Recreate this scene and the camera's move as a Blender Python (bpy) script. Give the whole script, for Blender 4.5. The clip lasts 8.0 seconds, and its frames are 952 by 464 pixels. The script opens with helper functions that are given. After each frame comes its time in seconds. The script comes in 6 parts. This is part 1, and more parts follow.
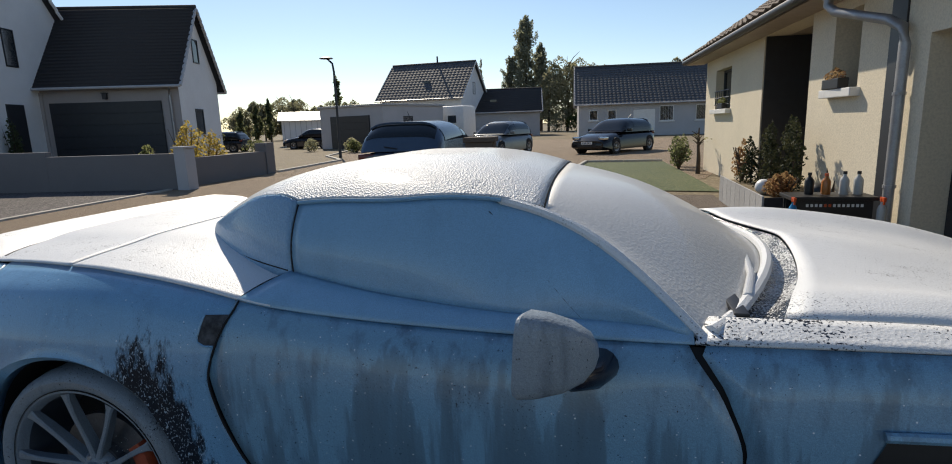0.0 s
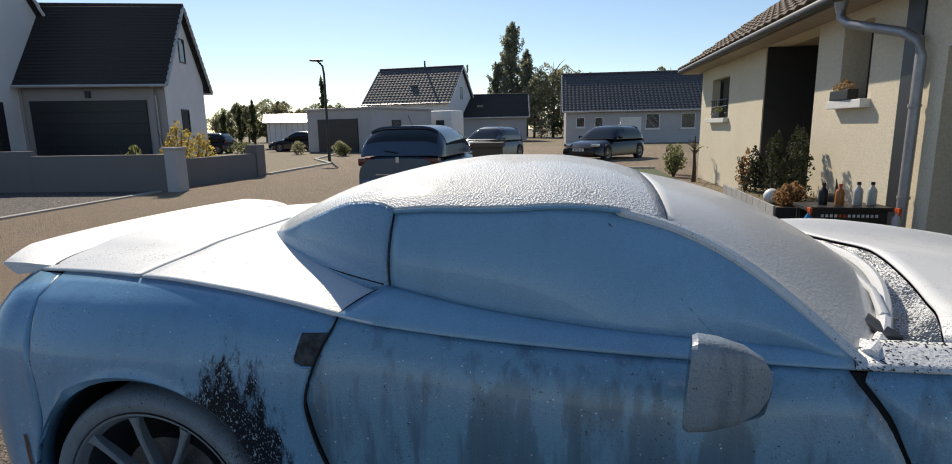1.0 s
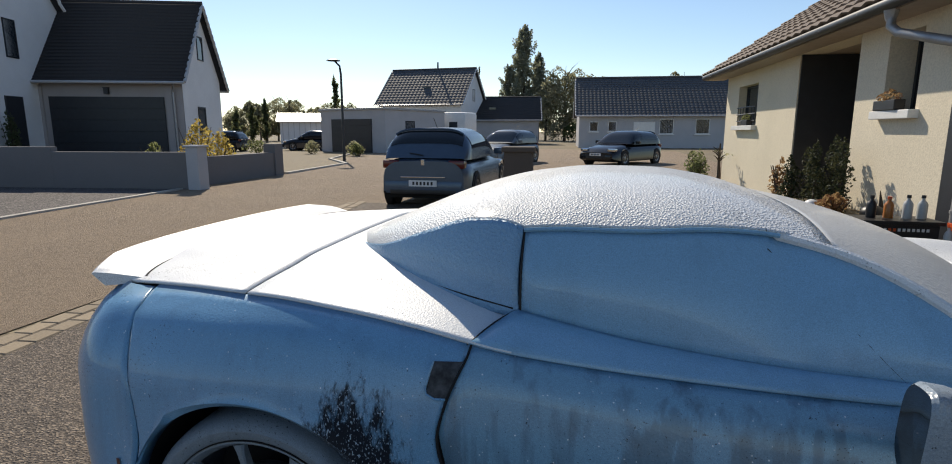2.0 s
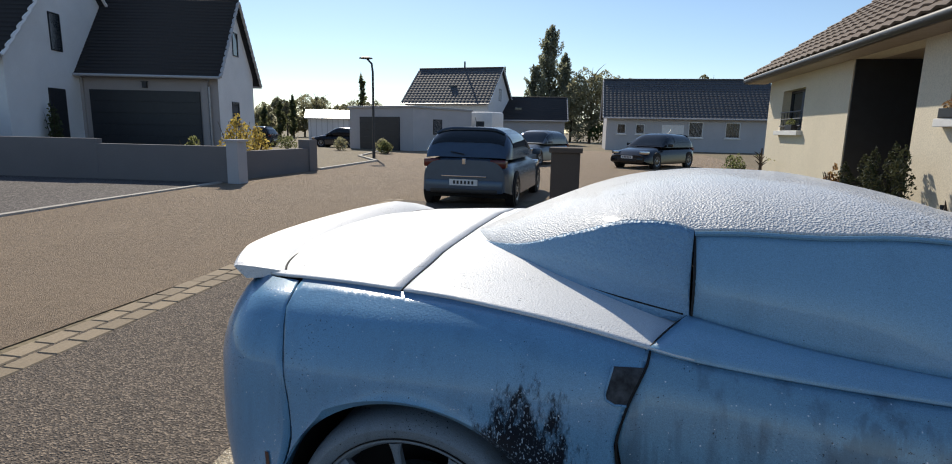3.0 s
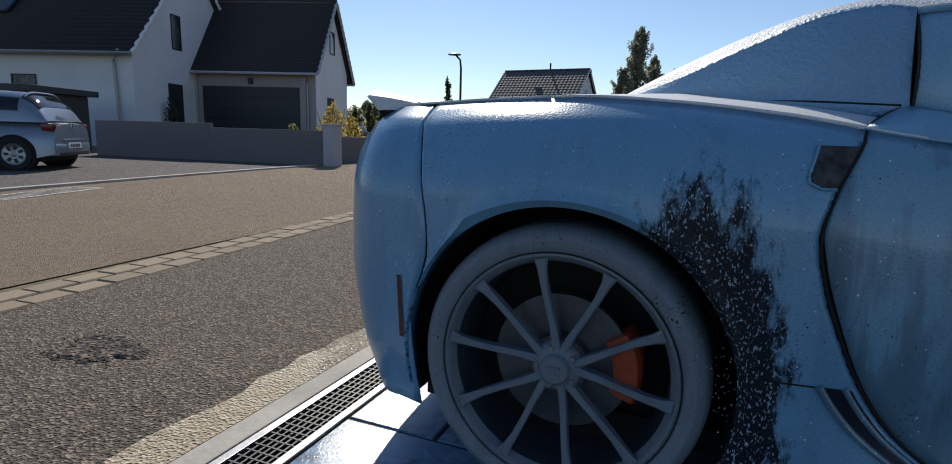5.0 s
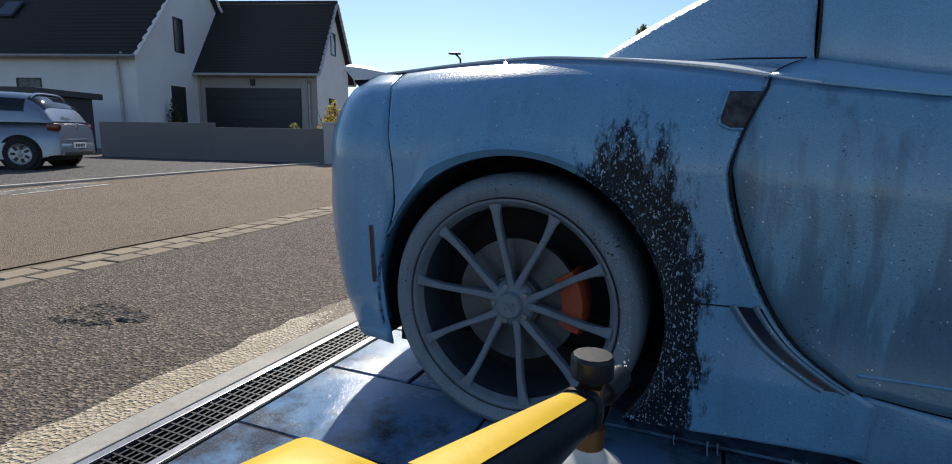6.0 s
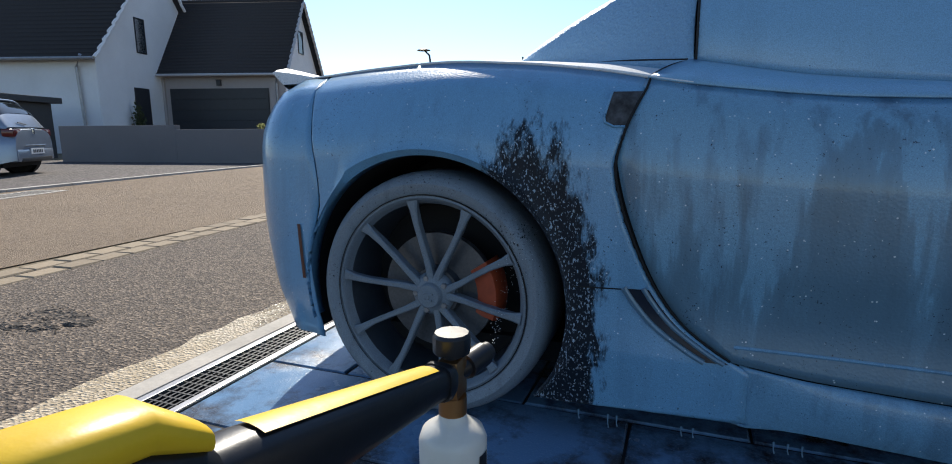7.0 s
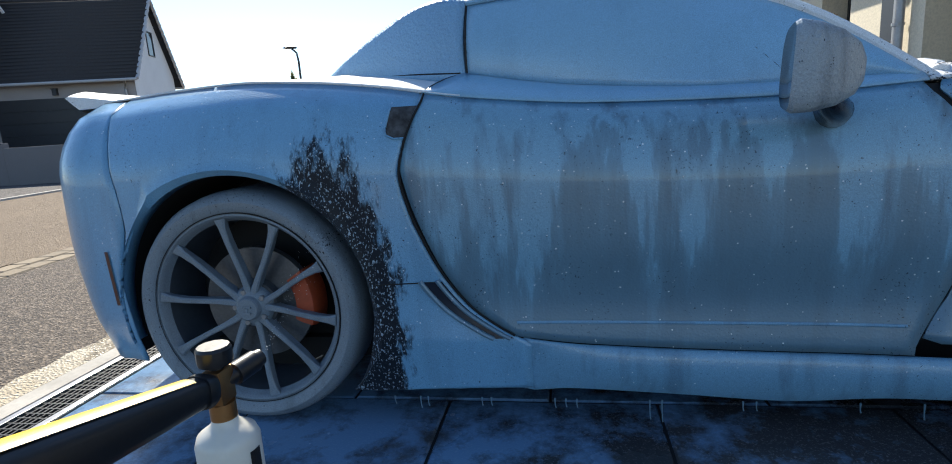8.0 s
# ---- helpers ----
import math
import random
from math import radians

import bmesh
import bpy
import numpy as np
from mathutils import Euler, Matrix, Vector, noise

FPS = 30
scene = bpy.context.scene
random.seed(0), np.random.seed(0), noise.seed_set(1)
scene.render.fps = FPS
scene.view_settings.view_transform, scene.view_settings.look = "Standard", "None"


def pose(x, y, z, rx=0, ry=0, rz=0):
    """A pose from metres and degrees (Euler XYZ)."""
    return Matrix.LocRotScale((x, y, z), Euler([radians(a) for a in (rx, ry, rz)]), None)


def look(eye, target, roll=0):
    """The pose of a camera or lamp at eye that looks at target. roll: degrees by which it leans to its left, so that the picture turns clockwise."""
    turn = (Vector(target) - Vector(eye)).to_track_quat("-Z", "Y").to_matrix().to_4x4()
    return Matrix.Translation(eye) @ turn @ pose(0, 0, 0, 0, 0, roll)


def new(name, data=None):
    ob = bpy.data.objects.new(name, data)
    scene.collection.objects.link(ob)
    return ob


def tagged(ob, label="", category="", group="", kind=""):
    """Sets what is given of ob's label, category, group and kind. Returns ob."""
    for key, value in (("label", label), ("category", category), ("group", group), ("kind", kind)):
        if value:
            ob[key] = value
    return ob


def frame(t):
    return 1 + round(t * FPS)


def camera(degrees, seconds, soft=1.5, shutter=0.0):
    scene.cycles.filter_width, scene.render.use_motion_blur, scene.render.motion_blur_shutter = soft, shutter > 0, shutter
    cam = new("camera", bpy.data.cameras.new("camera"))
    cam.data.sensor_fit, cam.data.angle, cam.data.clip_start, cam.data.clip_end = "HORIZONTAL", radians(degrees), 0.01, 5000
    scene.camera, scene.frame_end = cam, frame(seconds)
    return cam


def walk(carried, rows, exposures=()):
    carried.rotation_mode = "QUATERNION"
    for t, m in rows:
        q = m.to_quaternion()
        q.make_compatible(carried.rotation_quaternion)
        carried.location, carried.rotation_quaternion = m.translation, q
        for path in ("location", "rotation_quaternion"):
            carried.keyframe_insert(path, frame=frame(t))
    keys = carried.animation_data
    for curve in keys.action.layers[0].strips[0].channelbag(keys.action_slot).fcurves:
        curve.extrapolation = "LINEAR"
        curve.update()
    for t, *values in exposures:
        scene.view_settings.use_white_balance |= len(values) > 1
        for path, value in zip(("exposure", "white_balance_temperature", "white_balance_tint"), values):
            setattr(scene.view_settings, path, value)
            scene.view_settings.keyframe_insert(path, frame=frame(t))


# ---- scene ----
cam = camera(81.0, 8.0, 1.0)
PATH = [
    (0, (1.508, -1.186, 1.341), (1.05, 0.724, 0.962), -1.9),
    (0.5, (1.375, -1.17, 1.335), (0.953, 0.75, 0.966), -1.5),
    (1, (1.154, -1.16, 1.35), (0.757, 0.766, 0.987), -1.0),
    (2.5, (0.652, -1.1, 1.381), (0.205, 0.816, 1.025), 0.8),
    (3, (0.459, -1.169, 1.371), (-0.029, 0.737, 1.013), 1.1),
    (3.5, (0.307, -1.157, 1.325), (-0.23, 0.736, 0.966), 1.2),
    (4, (0.201, -1.163, 1.25), (-0.428, 0.701, 0.891), 1.6),
    (4.5, (0.197, -1.149, 1.065), (-0.511, 0.688, 0.715), 1.8),
    (5, (0.29, -1.173, 0.869), (-0.465, 0.647, 0.527), 1.6),
    (6.5, (0.53, -1.304, 0.764), (-0.23, 0.514, 0.422), 0.6),
    (7, (0.636, -1.304, 0.78), (-0.057, 0.538, 0.426), -0.3),
    (7.5, (0.764, -1.322, 0.802), (0.227, 0.568, 0.428), -2.1),
    (8, (0.9, -1.361, 0.822), (0.574, 0.573, 0.43), -3.7),
]
walk(cam, [(t, look(eye, target, roll)) for t, eye, target, roll in PATH], [(0.0, -0.05, 6600, 10), (2.5, 0.08, 6450, 10), (3.0, 0.02, 6300, 10), (3.5, -0.07, 6200, 10), (4.5, -0.3, 6080, 10), (5.0, -0.25, 6080, 10), (6.5, 0.25, 6050, 10), (7.5, 0.62, 6250, 10), (8.0, 0.78, 6150, 8)])

# ---- light ----
SUN_LEFT, SUN_UP = 29.0, 38.0          # degrees left of +y, degrees above the horizon
world = bpy.data.worlds.new("sky")
scene.world = world
world.use_nodes = True
wn = world.node_tree.nodes
sky = wn.new("ShaderNodeTexSky")
sky.sky_type, sky.sun_disc = 'NISHITA', False
sky.sun_elevation, sky.sun_rotation = radians(SUN_UP), radians(360 - SUN_LEFT)
sky.altitude, sky.air_density, sky.dust_density, sky.ozone_density = 200, 1.0, 0.2, 2.2
wn["Background"].inputs["Strength"].default_value = 0.12
world.node_tree.links.new(sky.outputs["Color"], wn["Background"].inputs["Color"])
sun_data = bpy.data.lights.new("sun", 'SUN')
sun_data.energy, sun_data.angle, sun_data.color = 4.9, radians(0.6), (1.0, 0.90, 0.74)
sun = new("sun", sun_data)
sun.matrix_world = look((0, 0, 30), (30 * math.sin(radians(SUN_LEFT)), -30 * math.cos(radians(SUN_LEFT)), 30 - 30 * math.tan(radians(SUN_UP))))


# ---- materials ----
def material(name, rough=0.6, metal=0.0, spec=0.5):
    m = bpy.data.materials.new(name)
    m.use_nodes = True
    b = m.node_tree.nodes["Principled BSDF"]
    b.inputs["Roughness"].default_value, b.inputs["Metallic"].default_value = rough, metal
    b.inputs["Specular IOR Level"].default_value = spec
    return m, m.node_tree.nodes, m.node_tree.links, b


def coords(n, l, scale=(1, 1, 1), world_space=True):
    if world_space:
        src = n.new("ShaderNodeNewGeometry").outputs["Position"]
    else:
        src = n.new("ShaderNodeTexCoord").outputs["Object"]
    mp = n.new("ShaderNodeMapping")
    mp.inputs["Scale"].default_value = scale
    l.new(src, mp.inputs["Vector"])
    return mp.outputs["Vector"]


def tex_noise(n, l, vec, scale, detail=5, rough=0.6):
    t = n.new("ShaderNodeTexNoise")
    t.inputs["Scale"].default_value, t.inputs["Detail"].default_value, t.inputs["Roughness"].default_value = scale, detail, rough
    l.new(vec, t.inputs["Vector"])
    return t.outputs["Fac"]


def ramp(n, l, fac, stops):
    r = n.new("ShaderNodeValToRGB")
    el = r.color_ramp.elements
    while len(el) < len(stops):
        el.new(0.5)
    for e, (p, c) in zip(el, stops):
        e.position = p
        e.color = (c, c, c, 1) if isinstance(c, (int, float)) else (*c, 1)
    l.new(fac, r.inputs["Fac"])
    return r.outputs["Color"]


def mix(n, l, fac, a, b, mode='MIX'):
    x = n.new("ShaderNodeMix")
    x.data_type, x.blend_type = 'RGBA', mode
    for sock, v in ((x.inputs["Factor"], fac), (x.inputs["A"], a), (x.inputs["B"], b)):
        if isinstance(v, (int, float)):
            sock.default_value = v
        elif isinstance(v, tuple):
            sock.default_value = (*v, 1)
        else:
            l.new(v, sock)
    return x.outputs["Result"]


def bump(n, l, b, height, strength, dist):
    x = n.new("ShaderNodeBump")
    x.inputs["Strength"].default_value, x.inputs["Distance"].default_value = strength, dist
    l.new(height, x.inputs["Height"])
    l.new(x.outputs["Normal"], b.inputs["Normal"])


def plain(name, c, rough=0.6, metal=0.0, var=0.15, scale=6.0, fine=60.0, bumpy=0.1, dist=0.004, spec=0.5, world_space=True):
    """A surface of one colour with stains and grain at two scales."""
    m, n, l, b = material(name, rough, metal, spec)
    v = coords(n, l, world_space=world_space)
    big, small = tex_noise(n, l, v, scale), tex_noise(n, l, v, fine, 3)
    lo, hi = tuple(x * (1 - var) for x in c), tuple(min(1, x * (1 + var)) for x in c)
    col = mix(n, l, ramp(n, l, big, [(0.3, 0.0), (0.7, 1.0)]), lo, hi)
    grain = ramp(n, l, small, [(0.25, 1 - var), (0.75, 1.0)])
    l.new(mix(n, l, 1.0, col, grain, 'MULTIPLY'), b.inputs["Base Color"])
    if bumpy:
        bump(n, l, b, small, bumpy, dist)
    return m


def pieces(name, c, rough=0.8, var=0.25, fine=40.0, bumpy=0.3, dist=0.004):
    """Like plain(), but each object of its own takes a tone of its own."""
    m, n, l, b = material(name, rough)
    v = coords(n, l)
    rnd = n.new("ShaderNodeObjectInfo").outputs["Random"]
    col = mix(n, l, rnd, tuple(x * (1 - var) for x in c), tuple(min(1, x * (1 + var)) for x in c))
    small = tex_noise(n, l, v, fine, 4)
    l.new(mix(n, l, 1.0, col, ramp(n, l, small, [(0.25, 0.65), (0.75, 1.0)]), 'MULTIPLY'), b.inputs["Base Color"])
    bump(n, l, b, small, bumpy, dist)
    return m


def foam(name, under, thick, streak=0.0, speck=0.25, white=(0.80, 0.82, 0.84), spots=170.0, level=0.5, relief=0.5, slid=0.0, bare=None, grain=0.5, flecks=0.0, rough=0.5, wet=0.0):
    """Snow foam over a dark surface: film of foam, bubbles that let the dark show, and runs that slide down."""
    m, n, l, b = material(name, 0.45)
    b.inputs["Coat Weight"].default_value, b.inputs["Coat Roughness"].default_value = wet, 0.10
    v = coords(n, l)
    runs = tex_noise(n, l, coords(n, l, (1.0, 1.0, 0.16)), 16.0, 4, 0.62)
    clouds = tex_noise(n, l, v, 2.6, 4, 0.55)
    bubbles = tex_noise(n, l, v, spots, 3, 0.6)
    patch = tex_noise(n, l, v, 5.0, 5, 0.6)
    # where the film is open: small spots in patches, plus long runs
    openness = n.new("ShaderNodeMath")
    openness.operation = 'MULTIPLY_ADD'
    l.new(ramp(n, l, patch, [(0.42, 0.0), (0.68, 1.0)]), openness.inputs[0])
    openness.inputs[1].default_value = speck
    l.new(bubbles, openness.inputs[2])
    open_mask = ramp(n, l, openness.outputs[0], [(level + 0.13, 0.0), (level + 0.19, 1.0)])
    run_mask = ramp(n, l, runs, [(0.50, 0.0), (0.66, 1.0)])
    run_soft = mix(n, l, streak, (0.0, 0.0, 0.0), run_mask)
    # white is the foam's tint; the flanks' blue paints their shade in
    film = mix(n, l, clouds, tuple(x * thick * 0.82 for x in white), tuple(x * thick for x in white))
    fine = tex_noise(n, l, v, 420.0, 3, 0.7)
    film = mix(n, l, grain, film, ramp(n, l, fine, [(0.30, 0.35), (0.70, 1.25)]), 'MULTIPLY')
    col = mix(n, l, run_soft, film, under)
    if slid:
        # a thinner film with a ragged upper edge, where the foam has slid off
        tongues = tex_noise(n, l, coords(n, l, (1.0, 1.0, 0.10)), 9.0, 5, 0.65)
        sep = n.new("ShaderNodeSeparateXYZ")
        l.new(v, sep.inputs[0])
        drop = n.new("ShaderNodeMath")
        drop.operation = 'MULTIPLY_ADD'
        l.new(sep.outputs["Z"], drop.inputs[0])
        drop.inputs[1].default_value = -0.55
        l.new(tongues, drop.inputs[2])
        thin = mix(n, l, slid, (0.0, 0.0, 0.0), ramp(n, l, drop.outputs[0], [(0.13, 0.0), (0.17, 0.7), (0.27, 1.0)]))
        col = mix(n, l, thin, col, tuple(0.24 * x + 0.02 for x in white))
    if bare:
        # a patch that the foam has not reached, with a ragged drip edge
        gap = n.new("ShaderNodeVectorMath")
        gap.operation = 'DISTANCE'
        l.new(coords(n, l, (1.0, 0.0, 0.36)), gap.inputs[0])
        gap.inputs[1].default_value = (bare[0], 0.0, bare[1] * 0.36)
        rag = n.new("ShaderNodeMath")
        rag.operation = 'MULTIPLY_ADD'
        l.new(tex_noise(n, l, coords(n, l, (1.0, 1.0, 0.35)), 34.0, 4, 0.7), rag.inputs[0])
        rag.inputs[1].default_value = -0.16
        l.new(gap.outputs["Value"], rag.inputs[2])
        hole = ramp(n, l, rag.outputs[0], [(bare[2] - 0.10, 1.0), (bare[2] - 0.075, 0.0)])
        beads = tex_noise(n, l, coords(n, l, (1.0, 1.0, 0.55)), 210.0, 2, 0.5)
        col = mix(n, l, hole, col, mix(n, l, ramp(n, l, beads, [(0.58, 0.0), (0.66, 0.8)]), tuple(0.4 * x for x in under), (0.36, 0.46, 0.56)))
        l.new(ramp(n, l, hole, [(0.0, wet), (1.0, 0.0)]), b.inputs["Coat Weight"])
        l.new(ramp(n, l, hole, [(0.0, 0.5), (1.0, 0.12)]), b.inputs["Specular IOR Level"])
    col = mix(n, l, open_mask, col, under)
    if flecks:
        # single white bubbles thrown on to the film
        spots_of = n.new("ShaderNodeTexVoronoi")
        spots_of.inputs["Scale"].default_value = 95.0
        l.new(v, spots_of.inputs["Vector"])
        few = ramp(n, l, tex_noise(n, l, v, 60.0, 2, 0.5), [(0.61, 0.0), (0.67, flecks)])
        dot = ramp(n, l, spots_of.outputs["Distance"], [(0.14, 1.0), (0.22, 0.0)])
        col = mix(n, l, mix(n, l, 1.0, few, dot, 'MULTIPLY'), col, (0.85, 0.87, 0.88))
    l.new(col, b.inputs["Base Color"])
    l.new(ramp(n, l, open_mask, [(0.0, rough), (1.0, 0.12)]), b.inputs["Roughness"])
    h = mix(n, l, 0.5, bubbles, ramp(n, l, open_mask, [(0.0, 1.0), (1.0, 0.0)]))
    froth = n.new("ShaderNodeTexVoronoi")
    froth.inputs["Scale"].default_value = spots * 0.9
    l.new(v, froth.inputs["Vector"])
    h = mix(n, l, 0.5, h, froth.outputs["Distance"])
    bump(n, l, b, h, relief, 0.004 if relief < 0.4 else 0.006)
    return m


PAINT = (0.012, 0.016, 0.028)
# flank and sill foam is tinted blue: skylit shade put into its colour
M_FOAM_SIDE = foam("shade_tinted_foam_runs_on_dark_paint", (0.035, 0.045, 0.065), 0.66, streak=0.5, speck=0.10, level=0.575, relief=0.22, slid=0.85, white=(0.30, 0.58, 0.82), grain=0.5, flecks=0.8, rough=0.3, wet=0.45)
M_FOAM_SILL = foam("shade_tinted_foam_on_sill", (0.03, 0.04, 0.06), 0.62, streak=0.35, speck=0.09, level=0.58, relief=0.25, white=(0.27, 0.55, 0.82), flecks=0.6, rough=0.3, wet=0.4)
M_FOAM_QUARTER = foam("shade_tinted_foam_on_dark_paint", (0.03, 0.04, 0.06), 0.70, streak=0.12, speck=0.09, level=0.57, relief=0.2, bare=(0.285, 0.28, 0.185), white=(0.25, 0.54, 0.84), flecks=0.7, rough=0.3, wet=0.45)
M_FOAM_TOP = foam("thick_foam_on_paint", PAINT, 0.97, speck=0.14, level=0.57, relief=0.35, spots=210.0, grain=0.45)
M_FOAM_SPARSE = foam("sparse_foam_on_black", (0.012, 0.012, 0.014), 0.90, speck=0.16, level=0.36, relief=0.4)
M_FOAM_EDGE = foam("speckled_foam_on_paint", PAINT, 0.92, speck=0.17, level=0.53, relief=0.4, spots=130.0)
M_FOAM_CLOTH = foam("foam_on_black_cloth", (0.012, 0.012, 0.014), 0.92, speck=0.13, level=0.565, spots=190.0, relief=1.0, grain=0.7, wet=0.3)
# same foam as the roof cloth, but its shade is painted in as blue
M_FOAM_SAIL = foam("shade_tinted_foam_on_taut_cloth", (0.012, 0.012, 0.014), 0.72, speck=0.06, level=0.595, spots=130.0, relief=0.85, white=(0.30, 0.55, 0.82), wet=0.35)
M_FOAM_MIRROR = foam("foam_specks_on_mirror_paint", PAINT, 0.50, streak=0.40, speck=0.12, level=0.56, relief=0.4, white=(0.6, 0.72, 0.84), rough=0.35)
# window and door-top foam holds the shaded side's blue in its colour
M_FOAM_GLASS = foam("shade_tinted_foam_on_window_glass", (0.02, 0.03, 0.045), 0.78, streak=0.08, speck=0.05, level=0.61, relief=0.2, white=(0.32, 0.59, 0.84), rough=0.3, wet=0.4)
M_FOAM_SCREEN = foam("foam_on_windscreen", (0.05, 0.055, 0.06), 0.84, speck=0.08, level=0.62, relief=0.3, spots=120.0, white=(0.82, 0.82, 0.80), wet=0.3)
M_FOAM_WHEEL = foam("foam_film_on_wheel", (0.03, 0.035, 0.045), 0.34, streak=0.2, speck=0.06, level=0.60, relief=0.15, white=(0.62, 0.74, 0.86))
M_FOAM_TYRE = foam("foam_film_on_tyre", (0.02, 0.022, 0.026), 0.36, streak=0.3, speck=0.14, level=0.56, relief=0.3, white=(0.62, 0.74, 0.86))
M_PAINT = plain("dark_wet_paint", PAINT, 0.12, var=0.1)
M_BLACK = plain("black_plastic", (0.014, 0.014, 0.016), 0.45, var=0.2)
M_RUBBER = plain("black_rubber", (0.012, 0.012, 0.013), 0.75, var=0.25, bumpy=0.3)
M_POCKET = plain("dark_filmed_pocket", (0.075, 0.078, 0.085), 0.85, var=0.5, scale=40, spec=0.15)
M_SEAM = plain("dark_gap", (0.004, 0.004, 0.005), 0.8, var=0.1)
M_DISC = plain("brake_disc_steel", (0.13, 0.135, 0.145), 0.4, 0.6, var=0.3, fine=120)
M_CALIPER = plain("orange_caliper_under_film", (0.36, 0.06, 0.02), 0.45, var=0.25)
M_ORANGE = plain("orange_brake_caliper", (0.62, 0.09, 0.02), 0.35, var=0.1)
M_REDLENS = plain("red_lamp_lens", (0.10, 0.006, 0.005), 0.15, var=0.1)
M_SIDELAMP = plain("filmed_red_lens", (0.085, 0.028, 0.022), 0.35, var=0.25)
M_CHROME = plain("chrome", (0.6, 0.6, 0.62), 0.12, 1.0, var=0.05)
M_DARKGLASS = plain("dark_car_glass", (0.012, 0.016, 0.02), 0.04, var=0.1, bumpy=0)


def asphalt(name, lo, hi, stone, fine=260.0, damp=None):
    m, n, l, b = material(name, 0.9)
    v = coords(n, l)
    vor = n.new("ShaderNodeTexVoronoi")
    vor.inputs["Scale"].default_value = fine
    l.new(v, vor.inputs["Vector"])
    wide = tex_noise(n, l, v, 0.7, 5, 0.65)
    mid = tex_noise(n, l, v, 9.0, 5, 0.7)
    col = mix(n, l, ramp(n, l, wide, [(0.3, 0.0), (0.7, 1.0)]), lo, hi)
    col = mix(n, l, ramp(n, l, mid, [(0.35, 0.0), (0.75, 0.55)]), col, tuple(x * 0.6 for x in lo))
    chips = n.new("ShaderNodeSeparateColor")
    l.new(vor.outputs["Color"], chips.inputs["Color"])
    col = mix(n, l, ramp(n, l, chips.outputs["Red"], [(0.5, 0.0), (0.9, 0.95)]), col, stone)
    l.new(col, b.inputs["Base Color"])
    bump(n, l, b, vor.outputs["Distance"], 0.9, 0.012)
    if damp:
        wet = n.new("ShaderNodeVectorMath")
        wet.operation = 'DISTANCE'
        l.new(coords(n, l, (1.0, 0.7, 1.0)), wet.inputs[0])
        wet.inputs[1].default_value = damp
        edge = n.new("ShaderNodeMath")
        edge.operation = 'MULTIPLY_ADD'
        l.new(mid, edge.inputs[0])
        edge.inputs[1].default_value = -0.8
        l.new(wet.outputs["Value"], edge.inputs[2])
        l.new(ramp(n, l, edge.outputs[0], [(0.1, 0.18), (0.5, 0.9)]), b.inputs["Roughness"])
    return m


M_ROAD = asphalt("worn_road_asphalt", (0.20, 0.142, 0.09), (0.265, 0.19, 0.12), (0.40, 0.30, 0.20), 150.0)
M_DRIVE = asphalt("coarse_drive_asphalt", (0.075, 0.058, 0.045), (0.118, 0.090, 0.068), (0.29, 0.225, 0.165), 100.0)
M_GRAVEL = asphalt("grey_gravel", (0.045, 0.038, 0.036), (0.085, 0.072, 0.066), (0.19, 0.165, 0.15), 38.0)
M_EARTH = asphalt("bare_earth_and_dry_grass", (0.13, 0.10, 0.055), (0.20, 0.15, 0.085), (0.24, 0.19, 0.11), 18.0)
M_LAWN = asphalt("short_lawn", (0.045, 0.075, 0.02), (0.09, 0.11, 0.035), (0.14, 0.15, 0.06), 40.0)
M_CONCRETE = asphalt("cast_concrete_edge", (0.42, 0.34, 0.23), (0.55, 0.45, 0.31), (0.62, 0.52, 0.38), 90.0, damp=(-0.9, 0.9, 0.0))
M_KERB = plain("pale_concrete_kerb", (0.50, 0.46, 0.40), 0.85, var=0.2, scale=3, bumpy=0.3)
M_PAVER = pieces("sandy_paving_stone", (0.34, 0.265, 0.175), 0.9, 0.16, 70, 0.4)
M_STEEL = plain("galvanised_grate", (0.34, 0.34, 0.35), 0.4, 0.7, var=0.25)
M_GRATE = plain("dark_grate", (0.035, 0.035, 0.038), 0.5, 0.4, var=0.25)


def wet_slab():
    m, n, l, b = material("wet_dark_paving_slab", 0.2)
    v = coords(n, l)
    wet = tex_noise(n, l, v, 3.0, 5)
    grit = tex_noise(n, l, v, 190.0, 3)
    rnd = n.new("ShaderNodeObjectInfo").outputs["Random"]
    col = mix(n, l, rnd, (0.028, 0.03, 0.034), (0.055, 0.057, 0.062))
    col = mix(n, l, ramp(n, l, grit, [(0.56, 0.0), (0.68, 0.5)]), col, (0.22, 0.22, 0.23))
    suds = tex_noise(n, l, v, 4.5, 6, 0.7)
    # suds gather roughly where the car shades the slabs
    shade_pool = n.new("ShaderNodeVectorMath")
    shade_pool.operation = 'DISTANCE'
    l.new(coords(n, l, (0.45, 1.0, 1.0)), shade_pool.inputs[0])
    shade_pool.inputs[1].default_value = (-0.05, 0.15, 0.0)
    near = n.new("ShaderNodeMath")
    near.operation = 'MULTIPLY_ADD'
    l.new(shade_pool.outputs["Value"], near.inputs[0])
    near.inputs[1].default_value = -0.30
    l.new(suds, near.inputs[2])
    # suds coloured blue: sky light in the car's shade is painted in
    col = mix(n, l, ramp(n, l, near.outputs[0], [(0.28, 0.0), (0.46, 0.6)]), col, (0.20, 0.38, 0.62))
    l.new(col, b.inputs["Base Color"])
    l.new(ramp(n, l, wet, [(0.35, 0.06), (0.7, 0.35)]), b.inputs["Roughness"])
    bump(n, l, b, grit, 0.25, 0.003)
    return m


M_SLAB = wet_slab()


